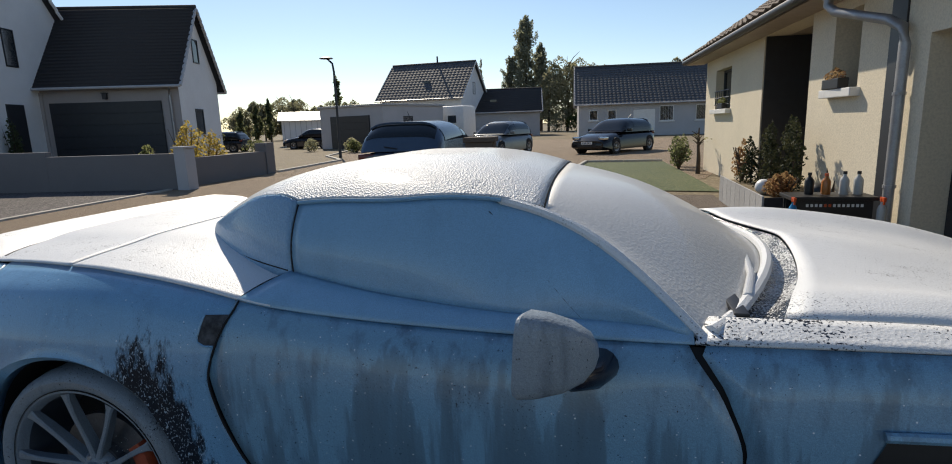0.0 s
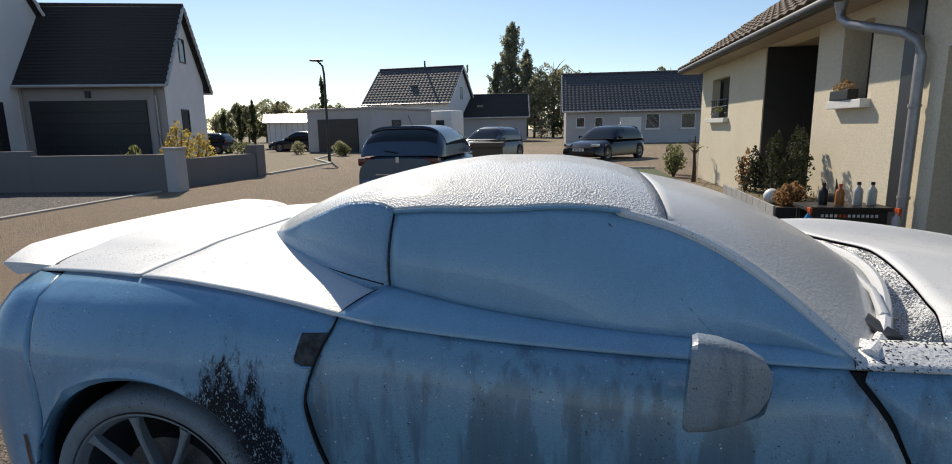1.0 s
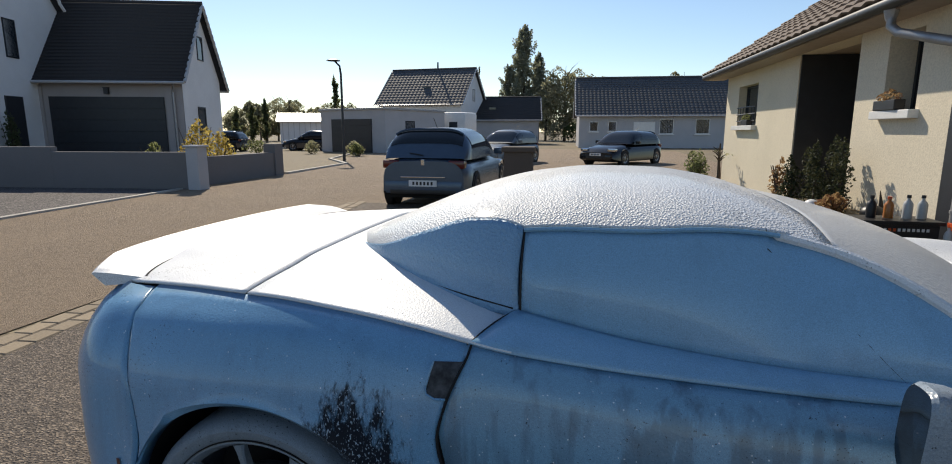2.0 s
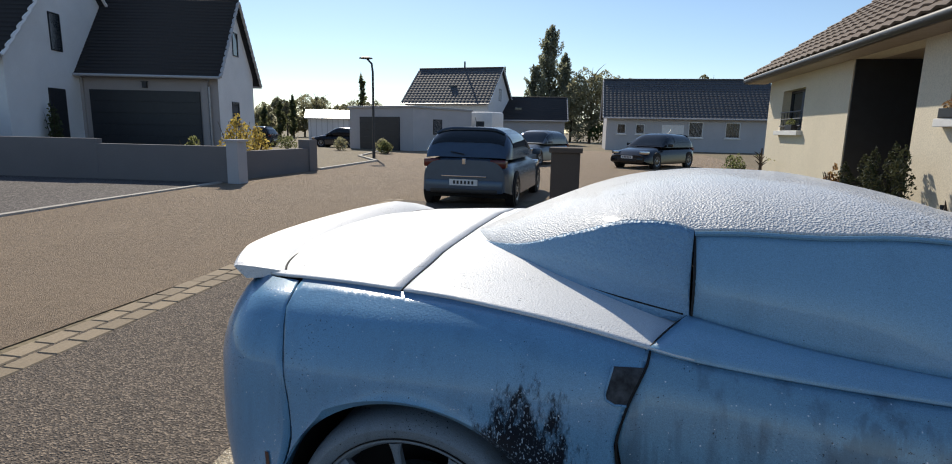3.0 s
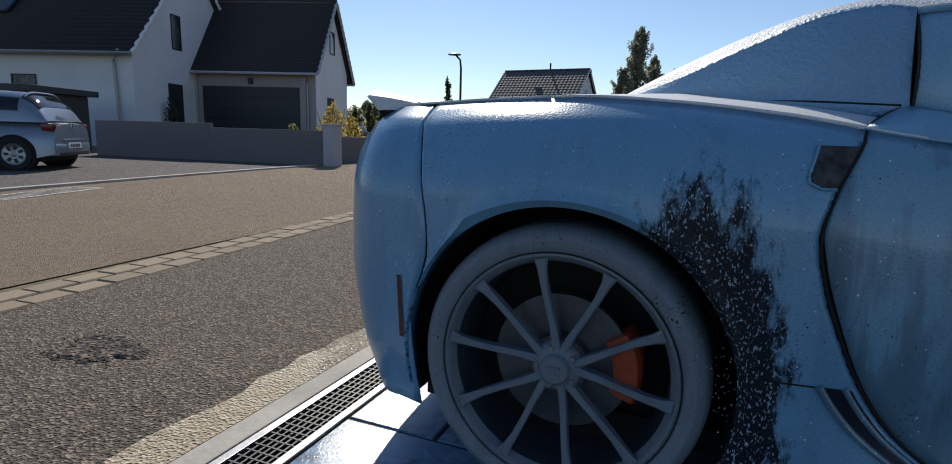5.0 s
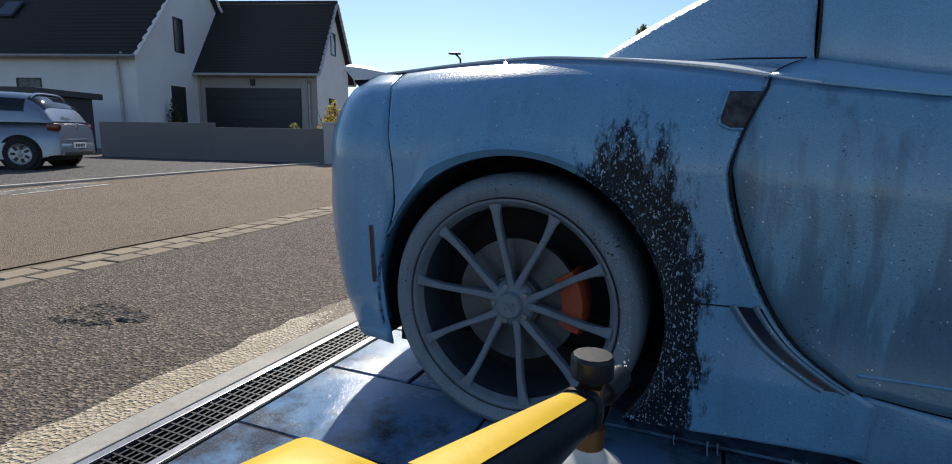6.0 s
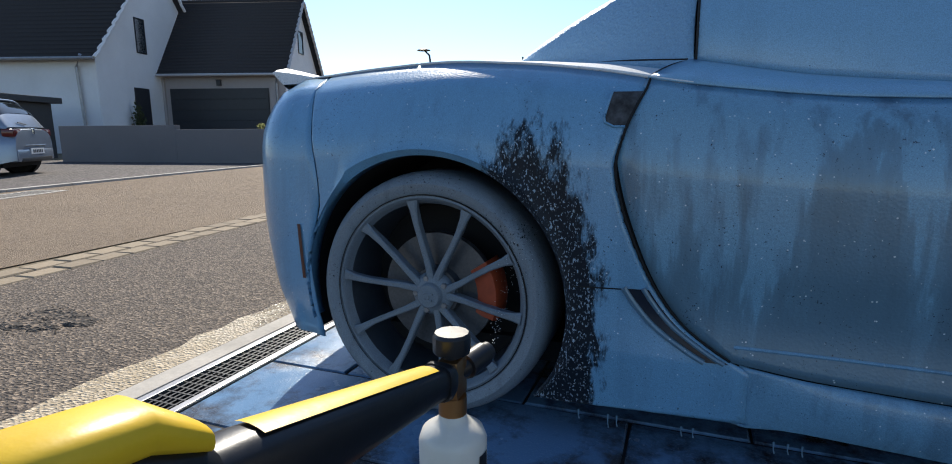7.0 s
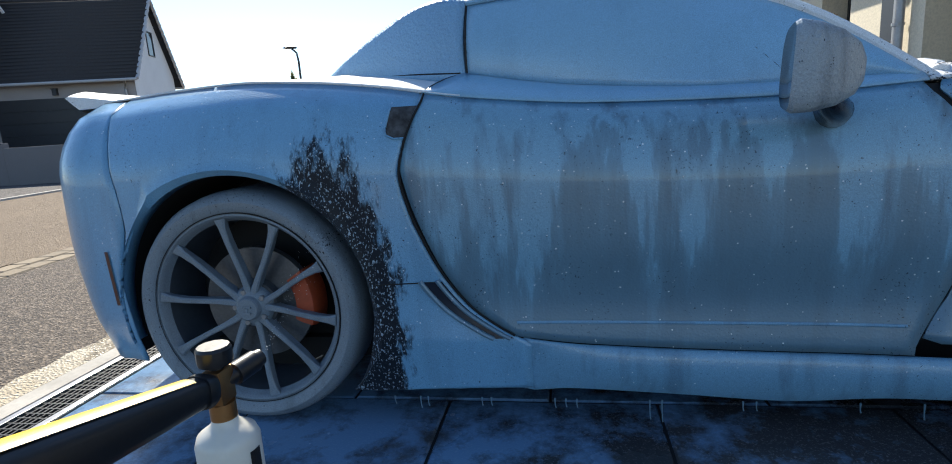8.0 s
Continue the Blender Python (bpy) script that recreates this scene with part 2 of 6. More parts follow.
def render_wall(name, c, fine=90.0, strength=0.5):
    """Scratched or grainy wall render."""
    m, n, l, b = material(name, 0.9)
    v = coords(n, l)
    g, st = tex_noise(n, l, v, fine, 4), tex_noise(n, l, v, 0.8, 5)
    col = mix(n, l, ramp(n, l, st, [(0.3, 0.0), (0.75, 1.0)]), tuple(x * 0.88 for x in c), c)
    l.new(mix(n, l, 1.0, col, ramp(n, l, g, [(0.3, 0.82), (0.6, 1.0)]), 'MULTIPLY'), b.inputs["Base Color"])
    bump(n, l, b, g, strength, 0.006)
    return m


M_CREAM = render_wall("cream_render", (0.78, 0.69, 0.53), 45)
M_WHITE = render_wall("white_render", (0.82, 0.82, 0.83))
M_PINKGREY = render_wall("greige_render", (0.42, 0.38, 0.37))
M_GREYWALL = render_wall("grey_block_wall", (0.20, 0.19, 0.19))
M_BROWNWALL = render_wall("brown_render", (0.13, 0.10, 0.08))
M_LIGHTGREY = render_wall("light_grey_render", (0.50, 0.50, 0.52))
M_ANTHRA = plain("anthracite_metal", (0.022, 0.024, 0.03), 0.45, var=0.15)
M_WOODGREY = pieces("weathered_grey_boards", (0.42, 0.41, 0.40), 0.75, 0.1, 25, 0.2)
M_ZINC = plain("zinc_pipe", (0.36, 0.36, 0.37), 0.42, 0.5, var=0.15)
M_SILL = plain("white_window_sill", (0.72, 0.71, 0.69), 0.6, var=0.08)
M_SOFFIT = plain("painted_soffit_boards", (0.40, 0.33, 0.26), 0.7, var=0.1)
M_TILE = pieces("brown_roof_tile", (0.16, 0.115, 0.085), 0.8, 0.3, 30, 0.2)
M_TILE_DARK = pieces("dark_grey_roof_tile", (0.034, 0.034, 0.040), 0.75, 0.25, 20, 0.2)
M_TILE_GREY = pieces("weathered_grey_pantile", (0.085, 0.085, 0.09), 0.7, 0.25, 20, 0.2)
M_WINDOW = plain("window_glass", (0.03, 0.04, 0.05), 0.05, var=0.1, bumpy=0)
M_WHITEPLASTIC = plain("white_plastic", (0.75, 0.75, 0.74), 0.4, var=0.06)
M_BARK = plain("bark", (0.09, 0.065, 0.045), 0.9, var=0.3, bumpy=0.6)


def leaves(name, lo, hi, through_light=0.6):
    m, n, l, b = material(name, 0.7, 0.0, 0.2)
    rnd = n.new("ShaderNodeNewGeometry").outputs["Random Per Island"]
    col = mix(n, l, rnd, lo, hi)
    l.new(col, b.inputs["Base Color"])
    glow = n.new("ShaderNodeBsdfTranslucent")
    l.new(mix(n, l, 0.35, col, (0.5, 0.5, 0.25)), glow.inputs["Color"])
    both_ways = n.new("ShaderNodeMixShader")
    both_ways.inputs["Fac"].default_value = through_light
    l.new(b.outputs["BSDF"], both_ways.inputs[1])
    l.new(glow.outputs["BSDF"], both_ways.inputs[2])
    l.new(both_ways.outputs["Shader"], n["Material Output"].inputs["Surface"])
    return m


# conifer green lightened, with the haze of distance in the colour
M_CONIFER = leaves("haze_lightened_conifer_leaves", (0.03, 0.05, 0.028), (0.08, 0.10, 0.05))
M_YEW = leaves("dark_yew_needles", (0.010, 0.018, 0.012), (0.032, 0.045, 0.022), 0.15)
# poplar and spring leaves paler than real: distance haze painted into them
M_POPLAR = leaves("haze_pale_sparse_poplar_leaves", (0.15, 0.17, 0.15), (0.30, 0.31, 0.25))
M_SPRING = leaves("haze_pale_spring_leaves", (0.19, 0.18, 0.13), (0.34, 0.31, 0.21))
M_YELLOW = leaves("yellow_blossom", (0.30, 0.19, 0.02), (0.62, 0.42, 0.05))
M_HEDGE = leaves("hedge_leaves", (0.025, 0.045, 0.015), (0.075, 0.10, 0.03))
M_HEATHER = leaves("rust_brown_dry_heather", (0.20, 0.07, 0.035), (0.36, 0.15, 0.08))
M_GRASS = leaves("grass_blades", (0.05, 0.075, 0.02), (0.14, 0.15, 0.05))


# ---- mesh helpers ----
def put(name, bm, mat, parent=None, label="", smooth=None):
    me = bpy.data.meshes.new(name)
    bm.normal_update()
    bm.to_mesh(me)
    bm.free()
    me.materials.append(mat)
    if smooth is not None:
        me.polygons.foreach_set("use_smooth", [True] * len(me.polygons))
        if smooth < 180:
            me.set_sharp_from_angle(angle=radians(smooth))
    ob = new(name, me)
    ob.parent = parent
    if label:
        ob["label"] = label
    return ob


def part(name, bm, mat, parent, label="", smooth=None):
    return put(name, bm, mat, parent, label, smooth)


def thing(name, label, category, at=(0, 0, 0), turn=0.0, group="", kind=""):
    e = new(name)
    e.matrix_world = pose(*at, 0, 0, turn)
    return tagged(e, label, category, group, kind)


def box(bm, x0, y0, z0, x1, y1, z1, bev=0.0):
    r = bmesh.ops.create_cube(bm, size=1.0, matrix=Matrix.LocRotScale(((x0 + x1) / 2, (y0 + y1) / 2, (z0 + z1) / 2), None, (abs(x1 - x0), abs(y1 - y0), abs(z1 - z0))))
    if bev:
        es = list({e for v in r["verts"] for e in v.link_edges})
        bmesh.ops.bevel(bm, geom=es, offset=bev, segments=2, affect='EDGES', profile=0.6)
    return bm


def boxes(*dims, bev=0.0):
    bm = bmesh.new()
    for d in dims:
        box(bm, *d, bev=bev)
    return bm


def surf(fn, us, vs, bm=None, flip=False, close_u=False):
    """A sheet of points fn(u, v)."""
    bm = bm or bmesh.new()
    rows = [[bm.verts.new(fn(u, v)) for v in vs] for u in us]
    nu = len(us)
    for a in range(nu if close_u else nu - 1):
        for c in range(len(vs) - 1):
            q = (rows[a][c], rows[(a + 1) % nu][c], rows[(a + 1) % nu][c + 1], rows[a][c + 1])
            if len({tuple(x.co) for x in q}) == 4:
                bm.faces.new(q[::-1] if flip else q)
            else:
                seen, w = set(), []
                for x in q:
                    if tuple(x.co) not in seen:
                        seen.add(tuple(x.co))
                        w.append(x)
                if len(w) == 3:
                    bm.faces.new(w[::-1] if flip else w)
    return bm


def thick(ob, t, offset=-1.0):
    s = ob.modifiers.new("thickness", 'SOLIDIFY')
    s.thickness, s.offset = t, offset
    return ob


def tube(points, r, seg=8, bm=None, cap=True):
    """A round bar through points; r is a number or one per point."""
    bm = bm or bmesh.new()
    pts = [Vector(p) for p in points]
    rad = r if isinstance(r, (list, tuple)) else [r] * len(pts)
    rings, up = [], Vector((0, 0, 1))
    for i, p in enumerate(pts):
        d = (pts[min(i + 1, len(pts) - 1)] - pts[max(i - 1, 0)]).normalized()
        side = d.cross(up if abs(d.z) < 0.95 else Vector((1, 0, 0))).normalized()
        top = side.cross(d).normalized()
        rings.append([bm.verts.new(p + rad[i] * (math.cos(a) * side + math.sin(a) * top)) for a in (2 * math.pi * k / seg for k in range(seg))])
    for a, b in zip(rings, rings[1:]):
        for k in range(seg):
            bm.faces.new((a[k], a[(k + 1) % seg], b[(k + 1) % seg], b[k]))
    if cap:
        bm.faces.new(rings[0][::-1])
        bm.faces.new(rings[-1])
    return bm


def lathe(profile, seg=32, bm=None, axis='z', at=(0, 0, 0)):
    """Turns (radius, height) points round an axis."""
    bm = bm or bmesh.new()
    def spot(a, p):
        c, s = p[0] * math.cos(a), p[0] * math.sin(a)
        v = (c, s, p[1]) if axis == 'z' else (c, p[1], s) if axis == 'y' else (p[1], c, s)
        return Vector(at) + Vector(v)
    ang = [2 * math.pi * k / seg for k in range(seg)]
    return surf(lambda a, p: spot(a, p), ang, profile, bm, close_u=True, flip=(axis == 'y'))


def curve(x, xs, ys):
    """Smooth (monotone-ish) interpolation through a few knots."""
    if x <= xs[0]:
        return ys[0]
    if x >= xs[-1]:
        return ys[-1]
    i = max(k for k in range(len(xs) - 1) if xs[k] <= x)
    def slope(k):
        if k == 0 or k == len(xs) - 1:
            j = min(k, len(xs) - 2)
            return (ys[j + 1] - ys[j]) / (xs[j + 1] - xs[j])
        a, b = (ys[k] - ys[k - 1]) / (xs[k] - xs[k - 1]), (ys[k + 1] - ys[k]) / (xs[k + 1] - xs[k])
        return 0.0 if a * b <= 0 else 2 * a * b / (a + b)
    h = xs[i + 1] - xs[i]
    t = (x - xs[i]) / h
    return ((1 + 2 * t) * (1 - t) ** 2 * ys[i] + t * (1 - t) ** 2 * h * slope(i) + t * t * (3 - 2 * t) * ys[i + 1] + t * t * (t - 1) * h * slope(i + 1))


def span(a, b, n):
    return [a + (b - a) * k / (n - 1) for k in range(n)]


# ---- ground and paving ----
def sheet(name, pts, z, mat, label, category="ground", depth=0.0):
    bm = bmesh.new()
    f = bm.faces.new([bm.verts.new((x, y, z)) for x, y in pts])
    if f.normal.z < 0 or (f.normal_update() or f.normal.z < 0):
        f.normal_flip()
    ob = put(name, bm, mat)
    return tagged(ob, label, category, kind="structure")


sheet("ground", [(-600, -600), (600, -600), (600, 900), (-600, 900)], -0.012, M_EARTH, "bare earth and dry grass reaching to the horizon")
sheet("road", [(-7.5, -14), (-8.05, 2.6), (-8.95, 10.4), (-9.6, 21), (-12.6, 27), (-14, 41), (-6, 44), (6, 40), (6, 20), (3.6, 12), (-3.1, 9), (-3.3, 5), (-2.6, -14)], -0.004, M_ROAD, "worn brown-grey asphalt street", "road")
sheet("driveway", [(-2.85, -14), (-3.0, 1.0), (-3.3, 4.4), (-3.75, 9), (3.3, 9.2), (3.3, 3.6), (-1.08, 3.6), (-1.08, -14)], 0.0, M_DRIVE, "coarse dark asphalt driveway", "driveway")
sheet("gravel_lot", [(-7.55, -14), (-8.1, 2.6), (-9.0, 10.4), (-26, 9.6), (-26, -14)], 0.0, M_GRAVEL, "grey gravel parking area", "gravel")
sheet("lawn", [(0.2, 10.2), (3.5, 9.6), (3.2, 17.5), (0.8, 17.5)], 0.006, M_LAWN, "small green front lawn", "lawn")
sheet("far_lawn", [(-30, 33), (-13.5, 38), (-13.5, 27.5), (-10, 22), (-9.4, 15.3), (-30, 15.3)], -0.002, M_EARTH, "dry brown front garden", "ground")
sheet("neighbour_drive", [(-20, 44), (-12, 44), (-11.2, 34), (-15.5, 33)], 0.002, M_KERB, "pale concrete drive before the bungalow", "driveway")
sheet("slab_bed", [(-0.68, -3.2), (-0.68, 3.7), (4.4, 3.7), (4.6, -3.2)], -0.002, M_SEAM, "dark bedding under the paving slabs", "pavement")


def edge_line(name, pts, w, h, mat, label, category):
    bm = bmesh.new()
    for (x0, y0), (x1, y1) in zip(pts, pts[1:]):
        d = Vector((x1 - x0, y1 - y0, 0))
        n = max(1, round(d.length / 1.0))
        side = Vector((d.y, -d.x, 0)).normalized() * w / 2
        for k in range(n):
            a, b = Vector((x0, y0, 0)) + d * (k / n), Vector((x0, y0, 0)) + d * ((k + 0.985) / n)
            lo = [bm.verts.new((p.x, p.y, -0.03)) for p in (a - side, a + side, b + side, b - side)]
            hi = [bm.verts.new((p.x, p.y, h)) for p in (a - side * 0.9, a + side * 0.9, b + side * 0.9, b - side * 0.9)]
            bm.faces.new(hi[::-1])
            for k2 in range(4):
                bm.faces.new((lo[k2], lo[(k2 + 1) % 4], hi[(k2 + 1) % 4], hi[k2])[::-1])
    bmesh.ops.recalc_face_normals(bm, faces=bm.faces)
    return tagged(put(name, bm, mat), label, category, kind="structure")


edge_line("kerb", [(-7.5, -12), (-8.02, 2.6), (-8.55, 6.5), (-8.95, 10.4)], 0.14, 0.03, M_KERB, "pale flush kerb along the gravel", "kerb")
edge_line("garden_kerb", [(-9.15, 15.4), (-9.7, 21), (-12.2, 24.5), (-14.6, 33.0)], 0.16, 0.06, M_KERB, "pale kerb along the brown front garden", "kerb")
edge_line("lawn_kerb", [(0.2, 10.2), (0.8, 17.5), (3.2, 17.5)], 0.10, 0.07, M_KERB, "pale kerb round the small lawn", "kerb")

# concrete strip and drain channel beside the slabs
bm = boxes((-0.935, -8, -0.06, -0.849, 3.6, 0.010), bev=0.004)
tagged(put("concrete_kerb", bm, M_KERB), "smooth pale concrete strip along the drain", "concrete edge", kind="structure")
bm = bmesh.new()
lo_rag = random.Random(3)
rag_pts = [(-1.10 + lo_rag.uniform(-0.022, 0.022), -8 + 0.11 * k) for k in range(106)]
for (xa, ya), (xb, yb) in zip(rag_pts, rag_pts[1:]):
    bm.faces.new([bm.verts.new(p) for p in ((xa, ya, 0.001), (-0.940, ya, 0.007), (-0.940, yb, 0.007), (xb, yb, 0.001))])
bmesh.ops.remove_doubles(bm, verts=bm.verts, dist=0.0002)
bmesh.ops.recalc_face_normals(bm, faces=bm.faces)
tagged(put("concrete_edge", bm, M_CONCRETE), "sandy concrete strip beside the drain, wet near the car", "concrete edge", kind="structure")
drain = thing("drain_channel", "long steel drain channel with dark mesh grates, set flush", "drain", kind="structure")
part("frame", boxes((-0.845, -8, -0.05, -0.818, 3.6, 0.008), (-0.70, -8, -0.05, -0.674, 3.6, 0.008), bev=0.002), M_STEEL, drain, "pale galvanised frame")
part("trough", boxes((-0.818, -8, -0.06, -0.70, 3.6, -0.035)), M_SEAM, drain)


# ---- the sports car ----
YC = 0.94                                # centre line of the car; the near side is at y = 0
AX_R, AX_F = 0.0, 2.69


def z_sh(x):
    return curve(x, (-0.8, -0.45, -0.2, 0.0, 0.22, 0.42, 0.65, 1.0, 1.4, 1.7, 2.2, 2.7, 3.1, 3.4, 3.65), (0.928, 0.946, 0.957, 0.960, 0.946, 0.921, 0.880, 0.845, 0.834, 0.845, 0.862, 0.825, 0.72, 0.61, 0.52))


def waist(x):
    """Foot of the side window, above and inboard of the shoulder line."""
    return Vector((x, curve(x, (0.63, 1.0, 1.4, 1.68), (0.190, 0.165, 0.135, 0.112)), curve(x, (0.63, 0.93, 1.29, 1.68), (0.948, 0.895, 0.866, 0.862))))


def y_sh(x):
    return curve(x, (-0.42, -0.2, 0.0, 0.3, 0.6, 1.0, 1.4, 1.7, 2.2, 2.8, 3.0), (0.20, 0.155, 0.115, 0.082, 0.062, 0.085, 0.085, 0.055, 0.03, 0.05, 0.08))


def y_mid(x):
    return curve(x, (-0.42, -0.25, 0.0, 0.35, 0.6, 1.0, 1.5, 1.9, 2.4, 2.9, 3.0), (0.012, -0.012, -0.028, -0.025, -0.005, 0.012, 0.008, -0.015, -0.028, -0.02, -0.01))


def side(x, z):
    """The near flank: a point at x and height z."""
    q = (z - 0.13) / (z_sh(x) - 0.13)
    door = curve(x, (0.4, 0.7, 1.7, 2.1), (0, 1, 1, 0))
    full = curve(q, (0.0, 0.16, 0.42, 0.72, 0.92, 1.0), (0.05, 0.02, 0.0, 0.012, 0.38, 1.0))
    dent = door * 0.022 * math.exp(-((q - 0.30) / 0.16) ** 2)
    y = y_mid(x) + (y_sh(x) - y_mid(x)) * full + dent + 0.02 * max(0, 0.16 - q) / 0.16
    return (x, y, z)


def wrap(x0, sign, a):
    """Tail or nose: the plan bends round to the centre line."""
    def at(th, z):
        zs = z_sh(x0 + sign * a)*math.sin(th)**2 + z_sh(x0) * math.cos(th)**2
        q = (z - 0.18) / (zs - 0.18)
        px, py, _ = side(x0, 0.13 + q * (z_sh(x0) - 0.13))
        inset = curve(q, (0, 0.25, 0.5, 0.8, 1.0), (0.15, 0.045, 0.0, 0.012, 0.075)) if sign < 0 else curve(q, (0, 0.3, 0.6, 1.0), (0.05, 0.0, 0.05, 0.34))
        p = 0.85 if sign < 0 else 0.62
        return (px + sign * (a - inset) * math.sin(th) ** p, YC - (YC - py) * max(0, math.cos(th)) ** p, 0.18 + q * (zs - 0.18))
    return at


X_T = -0.42
TAIL = wrap(X_T, -1, 0.36)
NOSE = wrap(3.0, 1, 0.62)
sports_car = thing("sports_car", "dark two-seat convertible sports car covered in white snow foam", "car")


def both(name, bm, mat, label="", t=0.006, smooth=35, only_near=False):
    """The near panel and its mirror image on the far side; a panel that reaches the centre line becomes one piece."""
    if only_near:
        ob = part(name, bm, mat, sports_car, label, smooth)
        return thick(ob, t) if t else ob
    mirrored = bm.copy()
    for v in mirrored.verts:
        v.co.y = 2 * YC - v.co.y
    bmesh.ops.reverse_faces(mirrored, faces=mirrored.faces)
    if any(abs(v.co.y - YC) < 0.001 for v in bm.verts):
        half = bpy.data.meshes.new("half")
        mirrored.to_mesh(half)
        mirrored.free()
        bm.from_mesh(half)
        bpy.data.meshes.remove(half)
        bmesh.ops.remove_doubles(bm, verts=[v for v in bm.verts if abs(v.co.y - YC) < 0.002], dist=0.0015)
        ob = part(name, bm, mat, sports_car, label, smooth)
        return thick(ob, t) if t else ob
    for m in (bm, mirrored):
        ob = part(name, m, mat, sports_car, label, smooth)
        if t:
            thick(ob, t)
    return ob


def door_rear(z):
    return curve(z, (0.24, 0.27, 0.34, 0.43, 0.54, 0.62, 0.70, 0.78, 0.88), (0.80, 0.74, 0.645, 0.58, 0.53, 0.502, 0.487, 0.503, 0.545))


def door_front(z):
    return curve(z, (0.24, 0.4, 0.62, 0.75, 0.86), (1.70, 1.765, 1.80, 1.76, 1.69))


def tail_seam(z):
    return curve(z, (0.2, 0.42, 0.6, 0.8, 0.95), (-0.345, -0.37, -0.325, -0.355, -0.405))


GAP = 0.0022
ARCH = 0.382


def arch_panel(cx, cz, left, right, zlow, n=64, rn=12, lip=True, skirt=None):
    """A wing round a wheel arch, out to its seams."""
    bm = bmesh.new()
    def inside(x, z):
        return left(z) <= x <= right(z) and z <= z_sh(x)
    skirt = zlow if skirt is None else skirt
    angles = span(math.pi - math.asin((zlow - cz) / ARCH), math.asin((skirt - cz) / ARCH), n)
    rows = []
    for a in angles:
        c, s = math.cos(a), math.sin(a)
        far = ARCH
        while far < 1.3 and inside(cx + (far + 0.004) * c, cz + (far + 0.004) * s) and cz + (far + 0.004) * s >= (skirt if c > 0 else zlow) - 0.001:
            far += 0.004
        row = []
        for k in range(rn):
            r = ARCH + (far - ARCH) * k / (rn - 1)
            x, z = cx + r * c, cz + r * s
            if k == rn - 1 and z_sh(x) - z < 0.008:
                z = z_sh(x)
            p = Vector(side(x, min(z, z_sh(x))))
            if k == 0:
                p.y += 0.012
            if k == 1:
                p.y -= 0.006
            row.append(bm.verts.new(p))
        if lip:
            x, z = cx + ARCH * c, cz + ARCH * s
            p = Vector(side(x, z))
            row.insert(0, bm.verts.new((x, p.y + 0.05, z)))
        rows.append(row)
    for a, b in zip(rows, rows[1:]):
        for k in range(len(a) - 1):
            bm.faces.new((a[k], a[k + 1], b[k + 1], b[k]))
    bmesh.ops.remove_doubles(bm, verts=bm.verts, dist=0.0004)
    bmesh.ops.recalc_face_normals(bm, faces=bm.faces)
    if sum(f.normal.y * f.calc_area() for f in bm.faces) > 0:
        bmesh.ops.reverse_faces(bm, faces=bm.faces)
    return bm


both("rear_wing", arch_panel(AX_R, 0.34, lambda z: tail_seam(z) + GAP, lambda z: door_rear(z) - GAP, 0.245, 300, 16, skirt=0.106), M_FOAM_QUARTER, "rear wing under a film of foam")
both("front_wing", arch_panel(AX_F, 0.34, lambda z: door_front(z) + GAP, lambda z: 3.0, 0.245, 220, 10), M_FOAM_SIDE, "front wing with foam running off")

# door skin
def door_foot(x):
    return curve(x, (0.74, 0.95, 1.4, 1.75), (0.262, 0.236, 0.218, 0.212))


def door_skin(u, q):
    """u from the rear seam to the front seam, q from the foot to the shoulder."""
    z = door_foot(0.74 + 0.96 * u) * (1 - q) + 0.865 * q
    x0, x1 = door_rear(z) + GAP, door_front(z) - GAP
    x = x0 + u * (x1 - x0)
    return side(x, door_foot(x) * (1 - q) + z_sh(x) * q)


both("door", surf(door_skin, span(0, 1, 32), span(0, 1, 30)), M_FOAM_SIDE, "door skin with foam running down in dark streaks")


def door_ledge(x, v):
    """Rounded shelf from the shoulder line up to the foot of the window."""
    p = Vector(side(x, z_sh(x))).lerp(waist(x), v)
    return p + Vector((0, 0, 0.010 * math.sin(v * math.pi)))


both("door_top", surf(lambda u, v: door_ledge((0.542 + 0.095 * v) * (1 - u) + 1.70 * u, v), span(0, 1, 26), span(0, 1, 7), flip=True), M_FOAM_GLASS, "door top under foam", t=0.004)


def sill_foot(x):
    return curve(x, (0.36, 0.87, 1.16, 1.44, 1.68, 2.3), (0.106, 0.103, 0.090, 0.075, 0.094, 0.10))


def sill_skin(x, v):
    """Side skirt: flush with the door above, a soft step, then turned under."""
    top, low = door_foot(x) - 0.004, sill_foot(x)
    out = (0.004, -0.003, -0.012, -0.016, -0.015, -0.006, 0.03, 0.09)[v]
    z = top + (low - top) * (0.0, 0.07, 0.22, 0.5, 0.8, 0.98, 1.04, 0.98)[v]
    out = out * curve(x, (0.80, 1.0), (0.0, 1.0)) + 0.012 * max(0.0, 0.80 - x) / 0.03
    return (x, side(x, z)[1] + out, z)


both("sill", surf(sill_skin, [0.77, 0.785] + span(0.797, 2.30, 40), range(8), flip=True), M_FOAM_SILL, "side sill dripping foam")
# tail
def bumper(th, q):
    """Tail skin from its seam with the wing (th below 0) round to the centre line."""
    if th < 0:
        z = 0.18 + q * (z_sh(X_T) - 0.18)
        a, b = Vector(side(tail_seam(z) - GAP, z)), Vector(TAIL(0.0, z))
        return b.lerp(a, -th)
    zs = z_sh(X_T - 0.36) * math.sin(th) ** 2 + z_sh(X_T) * math.cos(th) ** 2
    return Vector(TAIL(th, 0.18 + q * (zs - 0.18)))


